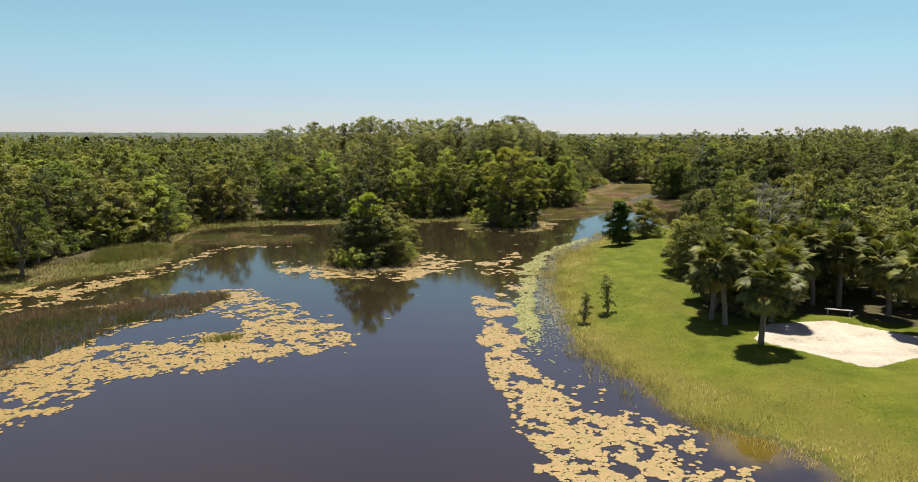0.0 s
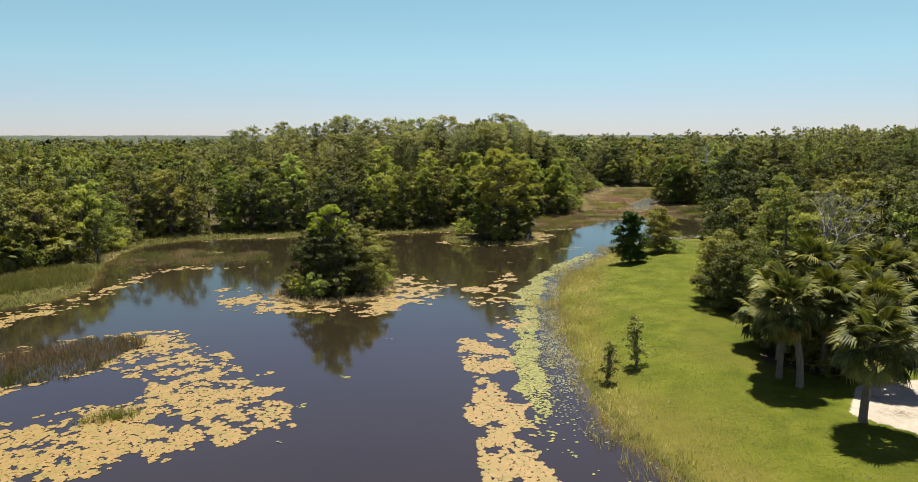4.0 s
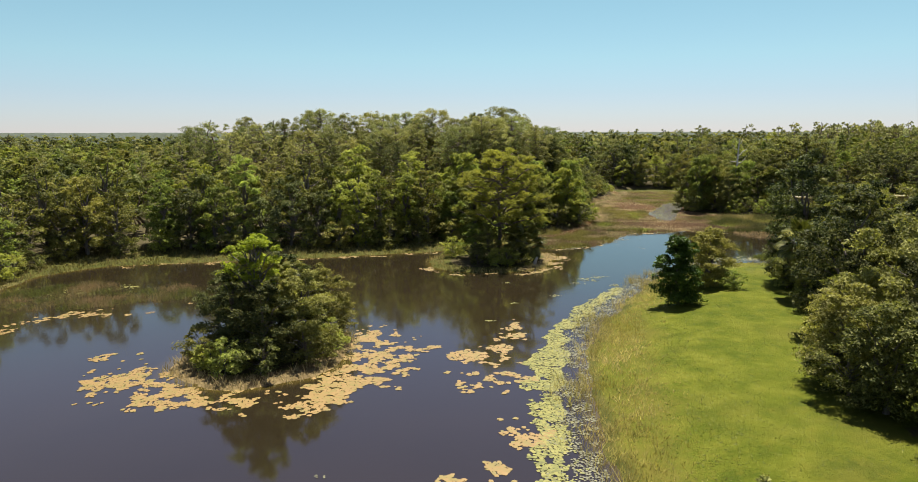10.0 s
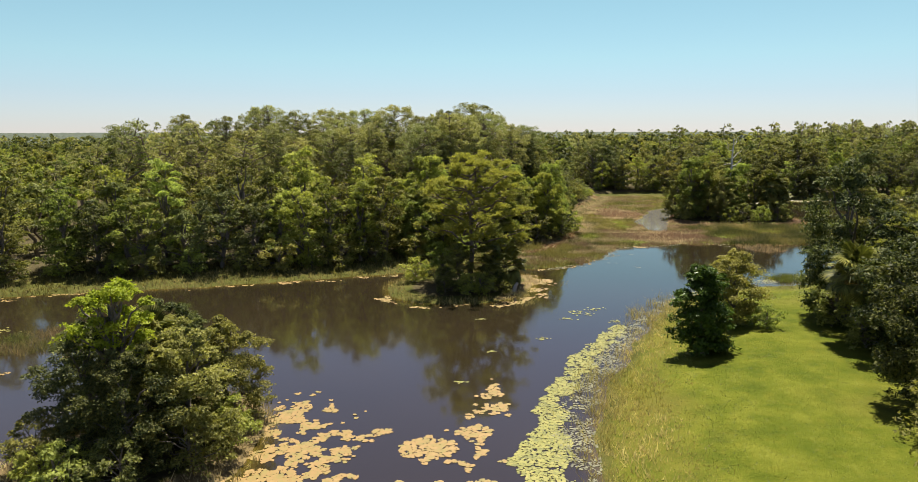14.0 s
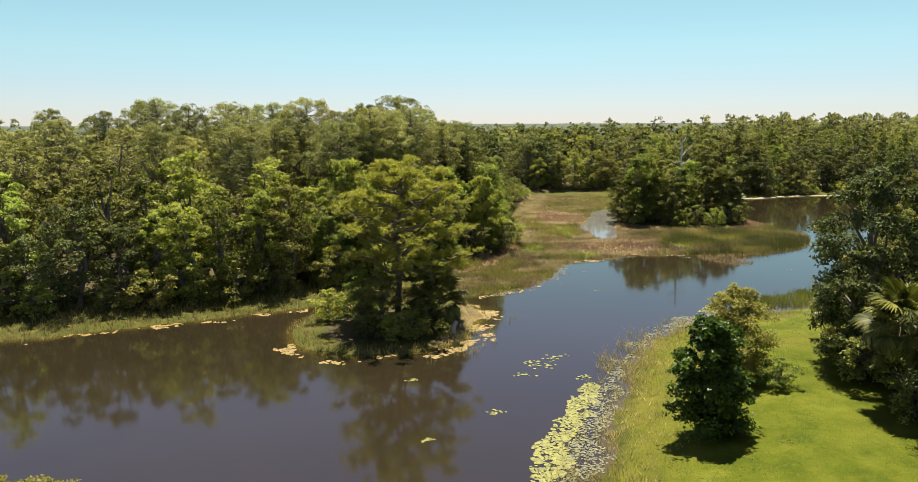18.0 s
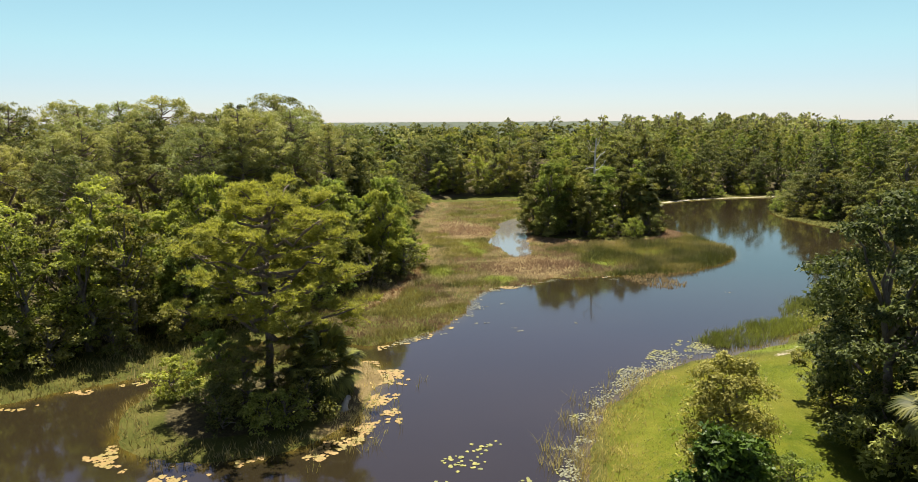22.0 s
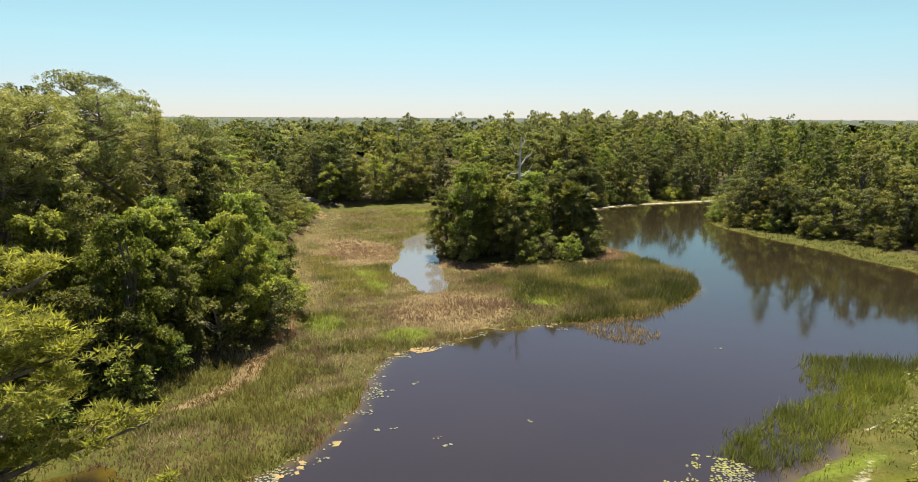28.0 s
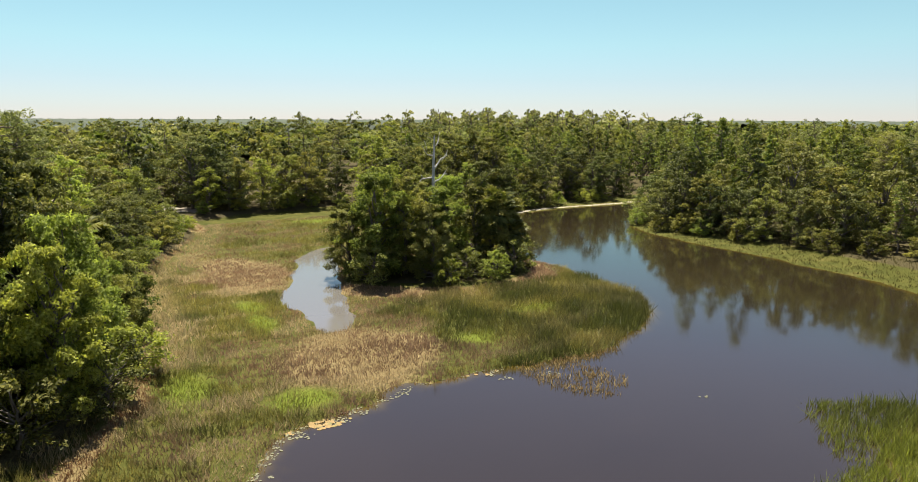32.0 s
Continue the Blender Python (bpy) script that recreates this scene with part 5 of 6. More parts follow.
masses = {"left": [], "right": [], "far": []}
X, Y = spots(-150, 190, 26, 205, 4.6)
gap_d = reach(CLEARING, X, Y, False, 80.0)
keep = gap_d < -8.3
X, Y, depth = X[keep], Y[keep], -gap_d[keep]
Z = height_at(X, Y)
for x, y, z, deep_in in zip(X, Y, Z, depth):
    if x > 22 and y < 105:
        kind, h, slot, mass = "oak", WR.uniform(0.62, 0.86), WR.choice([0, 0, 5]), "right"
    elif x > 74:
        kind = WR.choice(["cypress", "oak", "pine"], p=[0.55, 0.29, 0.16])
        h, slot, mass = WR.uniform(0.85, 1.12) * (0.82 if kind == "pine" else 1.0), 5 if kind == "oak" else SLOT[kind], "right"
    elif -46 < x < 16 and 104 < y < 158:
        kind = WR.choice(["pine", "oak"], p=[0.6, 0.4] if y > 116 else [0.1, 0.9])
        h, slot, mass = (WR.uniform(0.78, 1.08) if kind == "pine" else WR.uniform(0.75, 1.0)), SLOT[kind], "left"
    elif x < 16:
        kind = WR.choice(["oak", "cypress", "pine"], p=[0.72, 0.2, 0.08])
        h, mass = WR.uniform(0.78, 1.05) * (0.7 if kind == "pine" else 1.0), "left"
        slot = WR.choice([0, 4, 0, 5]) if kind == "oak" else SLOT[kind]
    else:
        kind = WR.choice(["oak", "pine", "cypress"], p=[0.55, 0.30, 0.15])
        h, slot, mass = WR.uniform(0.9, 1.15) * (0.78 if kind == "pine" else 1.0), 5 if kind == "oak" and WR.random() < 0.3 else SLOT[kind], "far"
    if math.hypot(x - HUT[0], y - HUT[1]) < 4.6 or (abs(x - HUT[0] + 0.53 * (HUT[1] - y)) < 3.0 and 46 < y < HUT[1]):
        continue
    if abs(x - 26.6 - 0.16 * (y - 176)) < 2.8 and 168 < y < 197:
        continue
    if WR.random() < 0.08:
        continue
    if kind == "pine" and x > -24 and y < 134:
        plant(WR.choice(["pine_a", "pine_b", "pine_c"]), x, y, h * 16 / 18, WR.uniform(0, 6.28))
        continue
    if deep_in > 22 and kind != "pine":
        kind = str(kind) + "_roof"
    masses[mass].append((kind, x, y, z, h * WR.uniform(0.84, 1.06), WR.uniform(0, 6.28), slot))
X, Y = spots(-300, 330, 205, 380, 7.6)
for x, y in zip(X, Y):
    kind = WR.choice(["far", "farpine"], p=[0.7, 0.3])
    masses["far"].append((kind if y < 225 else str(kind) + "_roof", x, y, 0.4, WR.uniform(0.86, 1.10) * (1.0 + 0.10 * sstep(x, -10, 40) * sstep(y, 205, 250) + (0.10 if WR.random() < 0.06 and x > 30 else 0.0)), WR.uniform(0, 6.28), SLOT[kind] if WR.random() < 0.4 else WR.choice([2, 5, 5])))
X, Y = spots(-330, -150, 60, 205, 7.6)
for x, y in zip(X, Y):
    masses["far"].append(("far_roof", x, y, 0.4, WR.uniform(0.88, 1.02), WR.uniform(0, 6.28), WR.choice([0, 5])))
X, Y = spots(190, 330, 120, 205, 7.6)
for x, y in zip(X, Y):
    masses["far"].append(("far_roof", x, y, 0.4, WR.uniform(1.02, 1.18), WR.uniform(0, 6.28), WR.choice([2, 5, 5])))
# an old stand of pines that tops the woods far behind the channel
for k in range(90):
    x, y = 160 + WR.normal(0, 26), 282 + WR.normal(0, 18)
    masses["far"].append(("farpine", x, y, 0.4, WR.uniform(1.22, 1.44), WR.uniform(0, 6.28), 1))
woodland(masses["left"], "dense green wood of pines and broadleaf trees behind the pond")
woodland(masses["right"], "dense light green cypress and oak wood beside the water")
woodland(masses["far"], "distant mixed green woods under the horizon")

# the woods' roof far off, out to the horizon
fr = [300.0]
while fr[-1] < 3900:
    fr.append(fr[-1] * 1.022 + 1.0)
fr, fa = np.array(fr), np.radians(np.arange(-66, 86, 0.45))
FA, FR = np.meshgrid(fa, fr)
FX, FY = FR * np.sin(FA), 30 + FR * np.cos(FA)
rr = np.random.default_rng(23)
FZ = 9.8 + 0.8 * wobble(FX, FY, 40) + np.clip(rr.normal(0, 1.7, FX.shape), -3, 3.4)
i = np.arange(len(fr) - 1)[:, None] * len(fa) + np.arange(len(fa) - 1)[None]
canopy = new("distant_canopy", mesh_from("distant_canopy", np.stack([FX, FY, FZ], -1).reshape(-1, 3), np.stack([i, i + 1, i + 1 + len(fa), i + len(fa)], -1).reshape(-1, 4), [plain_mat("distant_treetops", [(0.3, (0.016, 0.026, 0.014)), (0.7, (0.045, 0.060, 0.030))], 0.08, 0.9, 0)]))
tagged(canopy, "level green treetops reaching to the horizon", "trees", kind="stuff")

# ---- lily pads ----
LR = np.random.default_rng(31)


def pads(name, x, y, size, mat, label):
    """Flat round leaves with a notch, floating on the water, as one mass."""
    n, k = len(x), 8
    ang = np.linspace(0.25, 2 * math.pi - 0.25, k - 1)
    turn = LR.uniform(0, 6.28, (n, 1))
    r = size[:, None] * LR.uniform(0.68, 1.22, (n, k - 1))
    px = np.c_[x + 0.15 * size * np.cos(turn[:, 0]), x[:, None] + r * np.cos(ang + turn)]
    py = np.c_[y + 0.15 * size * np.sin(turn[:, 0]), y[:, None] + r * np.sin(ang + turn)]
    pz = (0.010 + LR.uniform(0, 0.008, (n, 1))) + LR.uniform(0, 0.003, (n, k))
    ob = new(name, mesh_from(name, np.stack([px, py, pz], -1).reshape(-1, 3), np.arange(n * k).reshape(n, k), [mat]))
    return tagged(ob, label, "lily pads", kind="stuff")


def mat_spots(outline, gap, cut, soft=1.0, seed=0.0, hole=None, scale=1.0):
    P = np.array(outline, float)
    X, Y = np.meshgrid(np.arange(P[:, 0].min() - 1, P[:, 0].max() + 1, gap), np.arange(P[:, 1].min() - 1, P[:, 1].max() + 1, gap))
    X = X.ravel() + LR.uniform(-0.5, 0.5, X.size) * gap
    Y = Y.ravel() + LR.uniform(-0.5, 0.5, Y.size) * gap
    d = reach(outline, X, Y) + soft * (0.7 * wobble(X, Y, 1.1 * scale, seed) + 1.3 * grain(X, Y, 2.2 * scale, seed))
    if hole is not None:
        d = np.minimum(d, -reach(hole, X, Y) + 0.5 * wobble(X, Y, 0.8, seed + 2))
    tex = grain(X, Y, 1.0 * scale, seed + 4) * 0.9 + grain(X, Y, 3.4 * scale, seed + 6) * 0.55 + LR.normal(0, 0.05, X.size)
    k = (d > 0) & (tex > cut - 0.28 * sstep(d, 0.2, 2.5)) & (land_reach(X, Y) < 0.15)
    return X[k], Y[k]


TAN_LEFT = [(-37.9, 5.7), (-28.8, 6.1), (-22.4, 9.6), (-21, 17.6), (-15.3, 20.3), (-9.2, 25.8), (-11.5, 30.9), (-13.8, 34.4), (-17.7, 38.4), (-23.2, 42.2), (-29.7, 38.5), (-37, 30.4), (-39.7, 19.4)]
TAN_HOLE = [(-26.2, 25.2), (-26.2, 28.6), (-24.2, 32.0), (-21.6, 32.6), (-18.6, 31.0), (-18.2, 28.8), (-20.4, 27.6), (-23.1, 25.8)]
REEDS_L = [(-37.5, 25.0), (-37.0, 31.6), (-31.4, 34.6), (-27.2, 40.6), (-22.6, 38.9), (-24.0, 32.4), (-27.4, 29.0), (-27.2, 24.6), (-28.6, 20.4), (-29.6, 16.0), (-35.2, 17.6)]
TAN_RIGHT = [(4.6, 1.5), (3.6, 7.0), (2.7, 12.0), (1.9, 15.8), (1.4, 20.0), (0.4, 23.6), (0.0, 28.0), (0.0, 34.2), (-1.2, 39.6), (0.6, 42.5), (2.3, 41.5), (2.7, 35.4), (3.0, 28.1), (3.7, 22.0), (4.6, 19.0), (6.0, 16.2), (7.6, 11.5), (9.6, 6.5), (10.8, 1.5)]
TAN_RIGHT_B = [(4.6, 17.4), (5.6, 21.0), (6.6, 21.4), (8.2, 15.9), (10.2, 14.4), (11.4, 12.0), (13.6, 8.2), (13.4, 5.0), (8.5, 4.0), (7.3, 8.8), (5.8, 13.8)]
TAN_MID = [(-1.2, 55.8), (0.2, 49.8), (3.3, 43.8), (3.5, 51.8), (4.1, 59.3), (3.5, 66.3), (2.1, 64.8), (0.3, 58.8)]
TAN_SPOT = [(-1.5, 57.2), (-0.3, 56), (0.8, 57.4), (-0.3, 58.6)]
RING_A = [(-24.1, 55.5), (-21.7, 50.1), (-19.4, 47.5), (-13.2, 46.7), (-8.1, 47.2), (-4.4, 51.3), (-3, 56.8), (-3, 60.7), (-5.7, 64), (-8.9, 64.2), (-9.3, 53.7), (-11.8, 51), (-15.6, 51.3), (-18.6, 53.6), (-21.2, 57.6)]
FRONT_B = [(-6.2, 86.4), (-2.9, 83.2), (2.5, 82.5), (7.4, 84.6), (8.9, 88), (6.5, 86.2), (2.4, 84.3), (-2.7, 85.1), (-4.8, 88.3)]
SIDE_B = [(7.3, 89), (9.5, 89.5), (10.5, 92.7), (9.6, 95), (8, 96.4), (7.4, 93.1)]
BACK_STRIP = [(-41.9, 84.7), (-32.5, 86.9), (-25, 88.8), (-17.3, 91.4), (-11.5, 93.1), (-4.7, 95.8), (-4.1, 97.4), (-11.5, 94.5), (-24.9, 90.5), (-34.4, 88.5)]
LEFT_STRIP = [(-46.2, 37.0), (-42.1, 43.4), (-38.6, 48.6), (-36.6, 55.0), (-35.6, 60.0), (-34.4, 65.0), (-29.7, 65.4), (-25, 68.5), (-24.7, 71.0), (-32.5, 66.6), (-33.0, 58.0), (-32.6, 51.0), (-34.6, 42.3), (-35.1, 35.4), (-38.1, 30.1), (-43.5, 28.0)]
MARSH_RIM = [(8.1, 98), (13, 99.5), (16.7, 103.1), (18.7, 106.6), (21.2, 111.4), (26.3, 113.4), (29.4, 114.7), (33.4, 114.8), (35.8, 112.6), (37.4, 113.2), (33.5, 117.3), (27.4, 115.5), (21.3, 113.5), (17.7, 107.6), (14.1, 102.2), (9.1, 99.9)]
left_mat = mat_spots(TAN_LEFT, 0.16, 0.13, 0.8, 0.0, TAN_HOLE, 0.5)
k = reach(REEDS_L, *left_mat) < 0.3 + 0.6 * grain(*left_mat, 1.4, 3.0)
left_mat = (left_mat[0][k], left_mat[1][k])
packs = [left_mat, mat_spots(TAN_RIGHT, 0.16, -0.03, 0.45, 1.0), mat_spots(TAN_RIGHT_B, 0.16, 0.30, 0.7, 2.0, None, 0.6), mat_spots(TAN_MID, 0.17, 0.16, 0.8, 3.0), mat_spots(TAN_SPOT, 0.17, -0.4, 0.4, 4.0),
         mat_spots(RING_A, 0.16, 0.20, 0.8, 5.0, None, 0.7), mat_spots(FRONT_B, 0.19, 0.20, 0.4, 6.0), mat_spots(SIDE_B, 0.19, 0.1, 0.4, 7.0), mat_spots(BACK_STRIP, 0.22, 0.10, 0.4, 8.0), mat_spots(LEFT_STRIP, 0.18, 0.34, 0.9, 9.0, None, 0.8), mat_spots(MARSH_RIM, 0.2, 0.40, 0.4, 10.0)]
lx, ly = np.concatenate([p[0] for p in packs]), np.concatenate([p[1] for p in packs])
pads("lily_pad_mat", lx, ly, LR.uniform(0.09, 0.185, len(lx)), PAD_TAN, "tan and yellow lily pads in broken floating mats")
GREEN_STRIP = [(3.6, 24), (2.8, 31.9), (2.6, 39.6), (3.2, 46.5), (3.7, 54.8), (5.4, 62.8), (8.8, 70.8), (12.8, 77.9), (13.8, 77.9), (10.4, 70.8), (7.1, 62.8), (5.6, 54.8), (4.9, 45.8), (4.4, 35.9), (4.4, 24)]
GREY_STRIP = [(4.2, 22), (3.8, 35.9), (4.3, 45.8), (5.2, 54.8), (6.9, 62.8), (10.2, 70.8), (13.6, 77.9), (19.7, 86.1), (26.8, 92.3), (30.8, 94.5), (31.2, 91.9), (23.7, 88.5), (18.4, 83.3), (13.7, 74.7), (10, 66.8), (7.7, 59.8), (6.7, 49.8), (6.3, 37.9), (7.3, 26), (9.1, 20), (6.8, 19)]
TIP_STRIP = [(17.2, 84.1), (21.7, 89.2), (28.8, 93.6), (29.7, 92.2), (23.7, 88.8), (19.2, 84.5)]
gx1, gy1 = mat_spots(GREEN_STRIP, 0.125, -0.24, 0.6, 11.0, None, 0.8)
k = LR.random(len(gx1)) < 0.05 + 0.95 * sstep(gy1 + 1.5 * wobble(gx1, gy1, 1.5), 24, 32)
gx1, gy1 = gx1[k], gy1[k]
gx2, gy2 = mat_spots(TIP_STRIP, 0.3, 0.22, 0.4, 13.0, None, 0.8)
spot_x, spot_y = [], []
for cx, cy, r in ((11, 81, 1.0), (9.6, 79.5, 0.5), (1.3, 65.8, 0.5), (3.4, 71.3, 0.4), (7, 74.2, 0.5), (12.3, 82.4, 0.7), (2.8, 79.4, 0.4), (13.1, 78.9, 0.6), (-8.8, 28.5, 0.4), (-7.4, 32.9, 0.35), (-36.3, 74.3, 2.2), (-32.5, 76.4, 1.4)):
    m = int(26 * r * r) + 5
    spot_x.append(cx + LR.normal(0, r * 0.55, m))
    spot_y.append(cy + LR.normal(0, r * 0.4, m))
drift = [(20.1, 109.4), (21.3, 107.7), (19.9, 107.2), (19.2, 106.5), (18.4, 102.5), (17.7, 102.6), (20.1, 100.7), (20.2, 99.8), (25.1, 100.6), (42.5, 106.0), (-8.8, 24.0), (-6.0, 41.0)]
dx = np.concatenate([cx + LR.normal(0, 0.13, 4) for cx, cy in drift])
dy = np.concatenate([cy + LR.normal(0, 0.09, 4) for cx, cy in drift])
pads("drifting_leaves", dx, dy, LR.uniform(0.05, 0.10, len(dx)), PAD_GREY, "pale dead leaves drifting on open water")
gxx, gyy = np.concatenate([gx1, *spot_x]), np.concatenate([gy1, *spot_y])
pads("lily_pad_fringe", gxx, gyy, LR.uniform(0.06, 0.125, len(gxx)), PAD_GREEN, "bright yellow-green lily pads along the lawn's shore")
hx, hy = mat_spots(GREY_STRIP, 0.125, -0.10, 0.6, 12.0, None, 0.6)
k = LR.random(len(hx)) < 0.02 + 0.85 * sstep(hy + 2.0 * wobble(hx, hy, 1.5), 23, 38)
hx, hy = hx[k], hy[k]
fresh = LR.random(len(hx)) < 0.75 * sstep(-land_reach(hx, hy), 0.9, 2.8)
pads("lily_pad_fringe", hx[fresh], hy[fresh], LR.uniform(0.045, 0.095, int(fresh.sum())), PAD_GREEN, "small yellow-green lily pads among drowned ones")
hx, hy = np.r_[hx[~fresh], gx2], np.r_[hy[~fresh], gy2]
rx, ry = mat_spots(MARSH_RIM, 0.17, 0.12, 0.6, 14.0, None, 0.6)
hx, hy = np.r_[hx, rx], np.r_[hy, ry]
pads("sunken_lily_pads", hx, hy, LR.uniform(0.045, 0.085, len(hx)), PAD_GREY, "dull grey-green lily pads half sunk in the shallows")

# ---- reeds, sedge and grass ----
RR = np.random.default_rng(41)
C_GREEN, C_DEEP, C_LIME = np.array((0.235, 0.210, 0.045)), np.array((0.130, 0.150, 0.026)), np.array((0.25, 0.28, 0.040))
C_BROWN, C_STRAW = np.array((0.275, 0.190, 0.088)), np.array((0.48, 0.38, 0.18))


def tufts(name, x, y, high, hue, label, blades=4, wide=0.045, base=None, droop=0.42):
    """Upright leaning blades in small tufts, as one mass."""
    n = len(x)
    z = height_at(x, y) if base is None else base
    z = np.maximum(z, -0.06)
    x, y, z, high = (np.repeat(v, blades) for v in (x, y, z, high))
    hue = np.repeat(hue, blades, 0) * RR.uniform(0.75, 1.25, (n * blades, 1))
    a, lean = RR.uniform(0, 6.28, n * blades), RR.normal(0, droop, (n * blades, 2))
    if droop > 1:
        lean *= np.maximum(1.0, 0.6 * droop / (np.hypot(lean[:, 0], lean[:, 1])[:, None] + 1e-6))
    h = high * RR.uniform(0.55, 1.15, n * blades)
    bx, by = x + RR.normal(0, 0.11, n * blades), y + RR.normal(0, 0.11, n * blades)
    w = wide * RR.uniform(0.6, 1.3, n * blades)
    b0 = np.stack([bx - w * np.cos(a), by - w * np.sin(a), z - 0.03], -1)
    b1 = np.stack([bx + w * np.cos(a), by + w * np.sin(a), z - 0.03], -1)
    tip = np.stack([bx + lean[:, 0] * h, by + lean[:, 1] * h, z + h], -1)
    ob = new(name, mesh_from(name, np.stack([b0, b1, tip], 1).reshape(-1, 3), np.arange(3 * n * blades).reshape(-1, 3), [BLADES], None, None, {"hue": np.repeat(hue, 3, 0)}))
    return tagged(ob, label, "grass", kind="stuff")


def scatter(x0, x1, y0, y1, per):
    n = int((x1 - x0) * (y1 - y0) * per)
    return RR.uniform(x0, x1, n), RR.uniform(y0, y1, n)


def blend(a, b, f):
    return a * (1 - f[:, None]) + b * f[:, None]


# marsh: green beds, russet and bleached patches, each with its own height
x, y = scatter(4, 58, 97, 182, 21)
near = y < 150
k = (reach(MARSH, x, y) > -0.6) & (land_reach(x, y) > -0.15) & (reach(PUDDLE, x, y) < -0.1 + 0.5 * grain(x, y, 1.2, 2.0)) & (height_at(x, y) > -0.05) & (near | (RR.random(len(x)) < 0.5)) & (reach(ISLE_C, x, y) < 0.8)
x, y = x[k], y[k]
bf, lf = brownness(x, y), limeness(x, y)
tip = sstep(x + 1.6 * grain(x, y, 4.0, 2.0), 36.5, 40) * (y < 132)
streak = grain(x * 0.6 + 0.25 * y, y * 1.5 - 0.3 * x, 3.0, 8.0)
deep = np.clip(0.40 + 0.4 * tip + 2.0 * grain(x, y, 4.5, 4.0), 0, 1)
hue = blend(np.tile(C_GREEN * 0.9, (len(x), 1)), np.tile(C_DEEP * 0.52, (len(x), 1)), deep)
rust = np.clip(sstep(bf + 0.55 * grain(x, y, 2.6, 15.0), 0.20, 0.50) + 0.85 * sstep(grain(x * 0.8, y * 1.3, 5.0, 21.0) + 0.25 * grain(x, y, 1.3, 2.0), 0.0, 0.22), 0, 1) * (1 - 0.9 * tip)
hue = blend(hue, np.tile((0.235, 0.150, 0.080), (len(x), 1)), 0.92 * rust)
litter = np.exp(-((x - wood_foot(y) - 0.4) / 0.9) ** 2) * (y > 106)
hue = blend(hue, np.tile((0.190, 0.105, 0.040), (len(x), 1)), 0.85 * litter)
straw = 0.8 * np.exp(-((x - wood_foot(y) - 2.2) / 1.5) ** 2) * (y > 124) + 1.2 * sstep(streak + 0.08 * RR.normal(0, 1, len(x)), 0.10, 0.34) * (1 - 0.7 * tip) * (0.45 + 0.55 * (x < 31))
hue = blend(hue, np.tile(C_STRAW * 0.9, (len(x), 1)), 0.85 * np.clip(straw, 0, 1))
hue = blend(hue, np.tile(C_LIME, (len(x), 1)), 0.62 * sstep(lf + 0.5 * grain(x, y, 1.8, 12.0), 0.30, 0.9))
high = (0.50 + 0.24 * tip + 0.12 * deep - 0.26 * rust - 0.24 * sstep(lf, 0.3, 0.6)) * (0.85 + 0.55 * grain(x, y, 1.6, 2.0))
tufts("marsh_sedge", x, y, np.clip(high, 0.10, 1.0), hue * np.array((1.25, 1.22, 1.45)) * (0.74 + 0.26 * sstep(y, 116, 134))[:, None], "mixed green, straw and russet sedge over wet marsh", 5, 0.024)
# brown fringe standing in the water before the marsh
FRINGE = [(36.2, 114.6), (35.9, 111.5), (36.5, 110.2), (37.6, 108.6), (39.4, 109.0), (40.9, 110.7), (40.6, 113.0), (43.5, 114.2), (40.0, 115.0)]
x, y = scatter(33, 47, 107, 116, 11)
k = reach(FRINGE, x, y) + 0.7 * wobble(x, y, 0.9) > 0
x, y = x[k], y[k]
tufts("marsh_fringe", x, y, RR.uniform(0.18, 0.42, len(x)), blend(np.tile(C_BROWN * 0.8, (len(x), 1)), np.tile(C_STRAW, (len(x), 1)), RR.random(len(x)) * 0.5), "sparse russet sedge standing in the water")
# reed beds
STRIP_L = [(-41.1, 68.6), (-36.7, 67.4), (-33.3, 67.4), (-28.5, 70.0), (-24.6, 72.8), (-27.0, 77.6), (-32.0, 75.0), (-35.9, 78.0), (-41.8, 75.6)]
BED_L = [(-43.0, 51.5), (-40.4, 54.6), (-38.6, 58.4), (-40.6, 63.0), (-43.8, 64.5), (-45.4, 58.0)]
REEDS_R = [(31.4, 92.6), (32.2, 94.6), (35.5, 96.2), (40.2, 97.6), (42.6, 99), (44.6, 101.6), (46.6, 102.4), (49.5, 101), (53, 99), (60, 97.5), (60, 94), (50, 95.5), (44, 94.8), (38, 93.8), (34, 92.2)]
CLUMP = [(-19.7, 25.5), (-18.2, 27.3), (-16.7, 27.1), (-17.3, 26)]
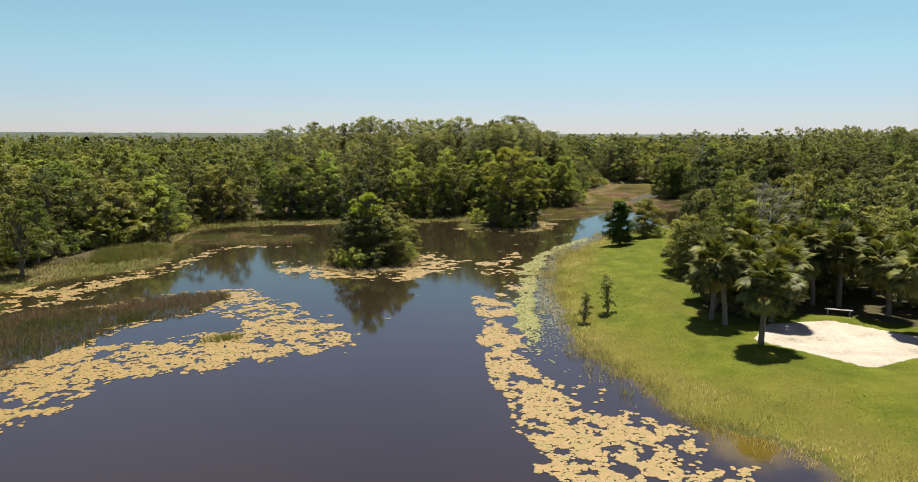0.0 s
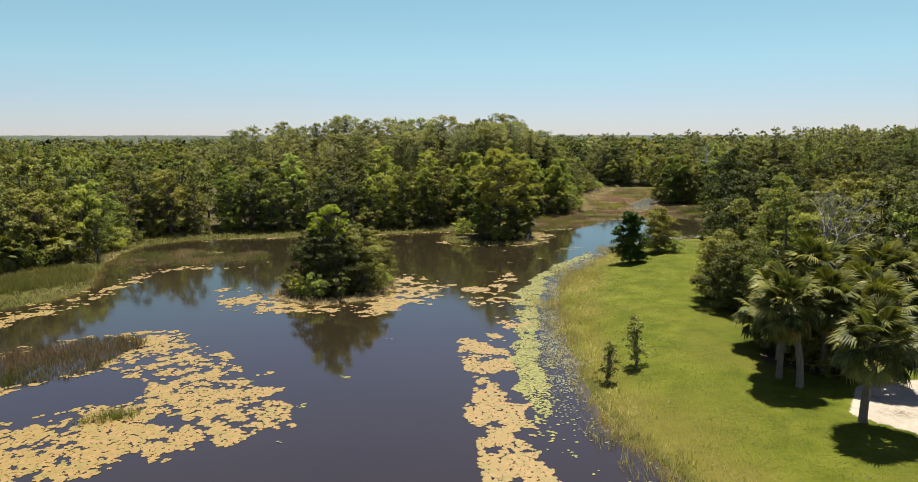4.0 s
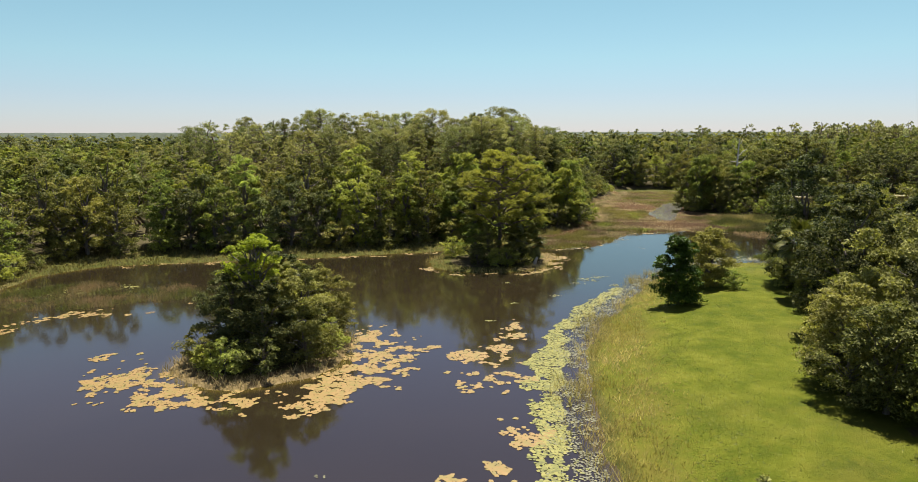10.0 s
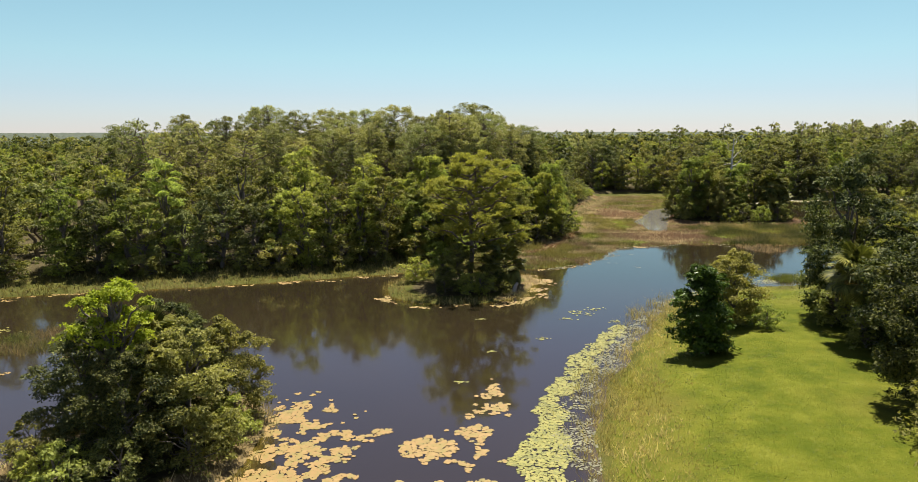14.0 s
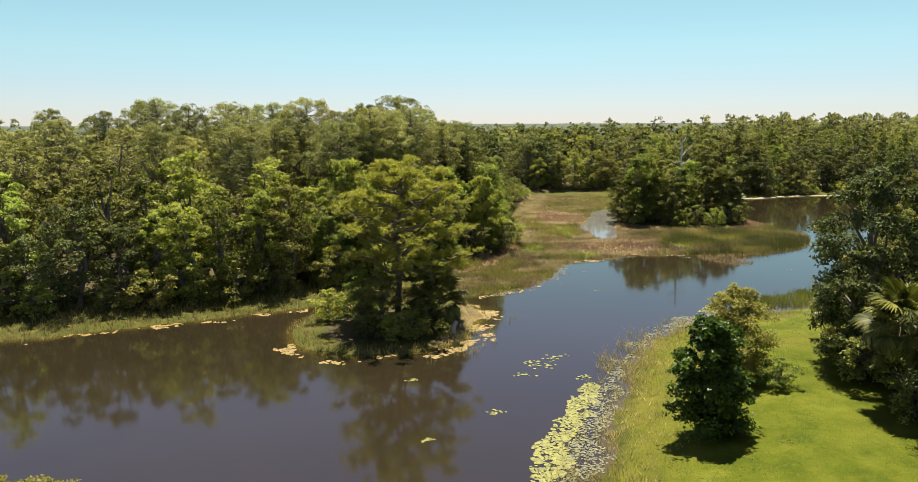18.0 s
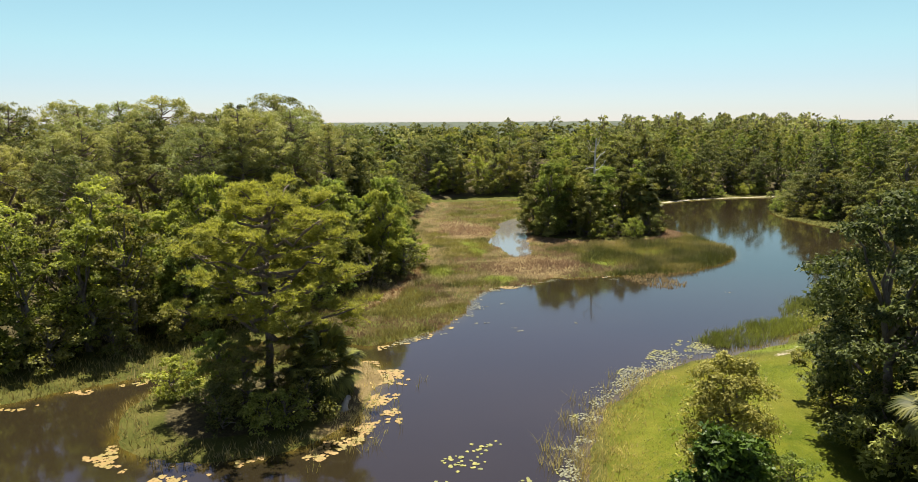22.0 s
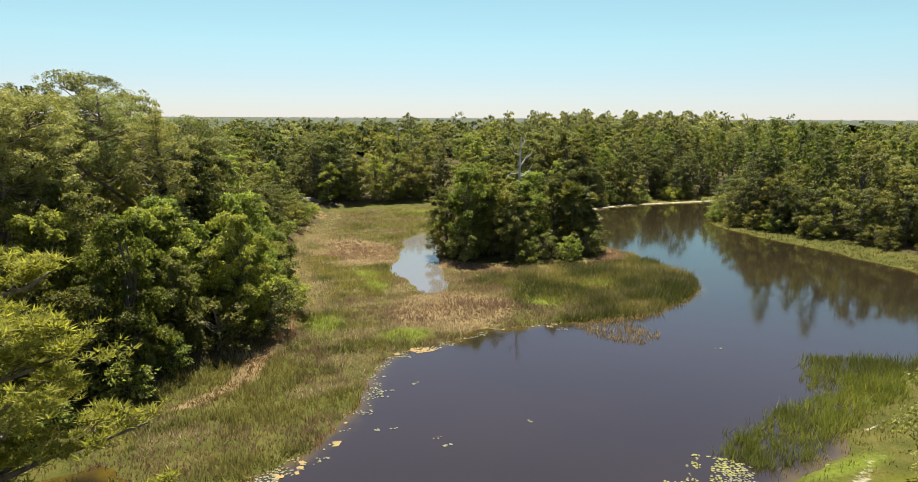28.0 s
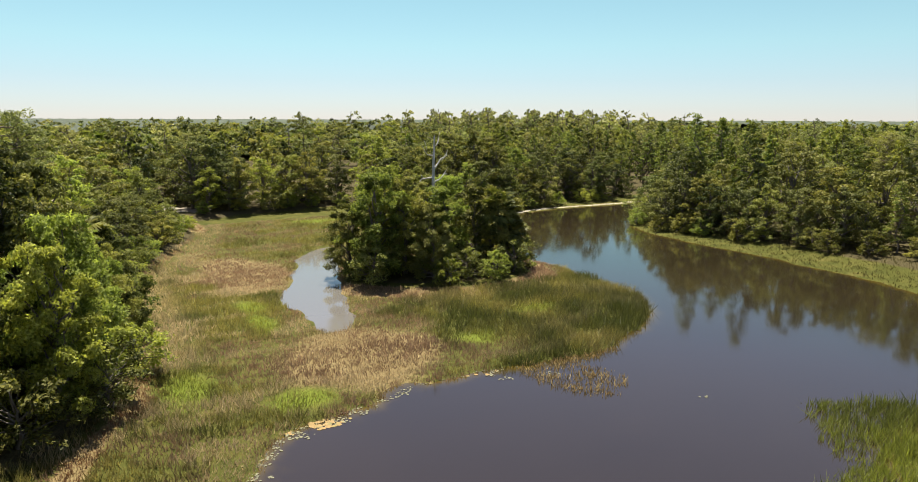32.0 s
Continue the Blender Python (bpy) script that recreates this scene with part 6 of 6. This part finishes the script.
for name, outline, high, colours, label, per in (("reed_bed", REEDS_L, 0.62, (C_DEEP * 0.55, C_BROWN * 0.55), "russet and green reeds growing out of the pond", 19), ("reed_bed", STRIP_L, 0.55, (C_BROWN * 0.95, C_DEEP * 0.8), "russet reeds along the wooded shore", 17),
                                                 ("reed_bed", BED_L, 1.0, (C_DEEP * 0.8, C_GREEN * 0.7), "tall green reeds on the wooded bank", 22), ("reed_bed", REEDS_R, 0.8, (C_DEEP * 0.75, C_LIME * 0.8), "tall fresh green reeds on a point by the lawn", 26),
                                                 ("reed_bed", CLUMP, 0.8, (C_DEEP, C_GREEN), "small clump of green reeds among lily pads", 26)):
    P = np.array(outline)
    x, y = scatter(P[:, 0].min(), P[:, 0].max(), P[:, 1].min(), P[:, 1].max(), per)
    k = reach(outline, x, y) + 0.5 * wobble(x, y, 0.9, 1.0) + RR.normal(0, 0.2, len(x)) > 0
    k &= RR.random(len(x)) < 0.75 + 0.9 * grain(x, y, 1.6, 5.0)
    x, y = x[k], y[k]
    f = np.clip(0.5 + 1.3 * grain(x, y, 3.2, 3.0) + RR.normal(0, 0.15, len(x)), 0, 1)
    tufts(name, x, y, high * (0.75 + 0.35 * wobble(x, y, 1.3, 6.0)), blend(np.tile(colours[0], (len(x), 1)), np.tile(colours[1], (len(x), 1)), f), label, 7, 0.022)
# rough grass along every bank
x, y = np.concatenate([scatter(-56, 12, 36, 108, 9), scatter(70, 92, 100, 166, 6), scatter(5, 26, 4, 90, 34), scatter(18, 48, 82, 98, 8), scatter(28, 100, 160, 184, 3)], 1)
d = land_reach(x, y)
lawn_d = reach(LAWN, x, y)
k = (d > -0.5 - 0.4 * (lawn_d > -4) * (x > 4)) & (d < 8.5) & (lawn_d < 2.6 * RR.random(len(x)) ** 2.2 + 0.9 * grain(x, y, 2.0, 3.0)) & (reach(MARSH, x, y) < -0.5) & (reach(ISLE_A, x, y) < 1.6) & (reach(ISLE_B, x, y) < 1.4)
sparse = (x > 4) & (y < 92)
k &= ~sparse | (RR.random(len(x)) < 0.40 + 0.6 * grain(x, y, 1.5, 2.0))
x, y = x[k], y[k]
bf = brownness(x, y)
f = np.clip(0.45 + 0.8 * wobble(x, y, 1.5, 5.0) + RR.normal(0, 0.2, len(x)), 0, 1)
hue = blend(blend(np.tile(C_GREEN * 0.66, (len(x), 1)), np.tile(C_STRAW, (len(x), 1)), np.where(x > 60, 0.12, 0.42) * f), np.tile(C_STRAW * 0.8, (len(x), 1)), sstep(bf, 0.4, 0.8))
hue = hue * np.where(x > 60, 0.52, np.where(x < -30, 0.75, 1.0))[:, None]
hue = blend(hue, np.tile(C_LIME, (len(x), 1)), 0.8 * sstep(limeness(x, y), 0.3, 0.7))
hue = blend(hue, np.tile(C_STRAW, (len(x), 1)), 0.75 * ((x > 60) & (y > 160)))
fine_b = (x > 4) & (x < 28) & (y < 92)
fd = reach(LAWN, x, y)
tufts("bank_grass", x[fine_b], y[fine_b], (RR.uniform(0.16, 0.36, len(x)) * (1 - 0.6 * sstep(fd, -1.0, 1.5)))[fine_b], hue[fine_b] * 2.0, "fine straw and green grass along the lawn's shore", 4, 0.022)
x, y, hue = x[~fine_b], y[~fine_b], hue[~fine_b]
tufts("bank_grass", x, y, RR.uniform(0.2, 0.5, len(x)) * np.where(x > 4, 0.62 - 0.5 * sstep(reach(LAWN, x, y), -1.0, 1.5), 1.1), hue, "rough straw and green grass along the banks", 3, 0.03)
# thin reeds wading off the lawn's shore
x, y = scatter(4, 24, 6, 92, 24)
d = land_reach(x, y)
k = (d > -2.3 - 0.8 * grain(x, y, 3.0, 4.0)) & (d < 0.8) & (RR.random(len(x)) < 0.05 + 0.9 * np.clip(grain(x, y, 1.9, 6.0), 0, 1)) & (x < 0.2 * y + 12)
x, y = x[k], y[k]
f = np.clip(0.4 + 0.8 * grain(x, y, 2.4, 5.0), 0, 1)
tufts("shore_reeds", x, y, RR.uniform(0.45, 0.95, len(x)), blend(np.tile(C_GREEN * 1.3, (len(x), 1)), np.tile(C_STRAW, (len(x), 1)), 0.6 * f), "thin sparse reeds wading off the lawn's shore", 4, 0.015)
# short blades that roughen the mown lawn
x, y = scatter(6, 34, 6, 92, 46)
k = (reach(LAWN, x, y) > 0.1) & (reach(SAND, x, y, False) < -0.2)
x, y = x[k], y[k]
f = np.clip(0.40 + 0.8 * grain(x, y, 2.6, 3.0) + 0.5 * grain(x, y, 0.5, 7.0) + RR.normal(0, 0.35, len(x)), 0, 1)
tufts("lawn_grass", x, y, RR.uniform(0.015, 0.035, len(x)), blend(np.tile((0.052, 0.078, 0.007), (len(x), 1)), np.tile((0.215, 0.215, 0.034), (len(x), 1)), f), "short mown grass blades of the lawn", 2, 0.032, None, 3.0)
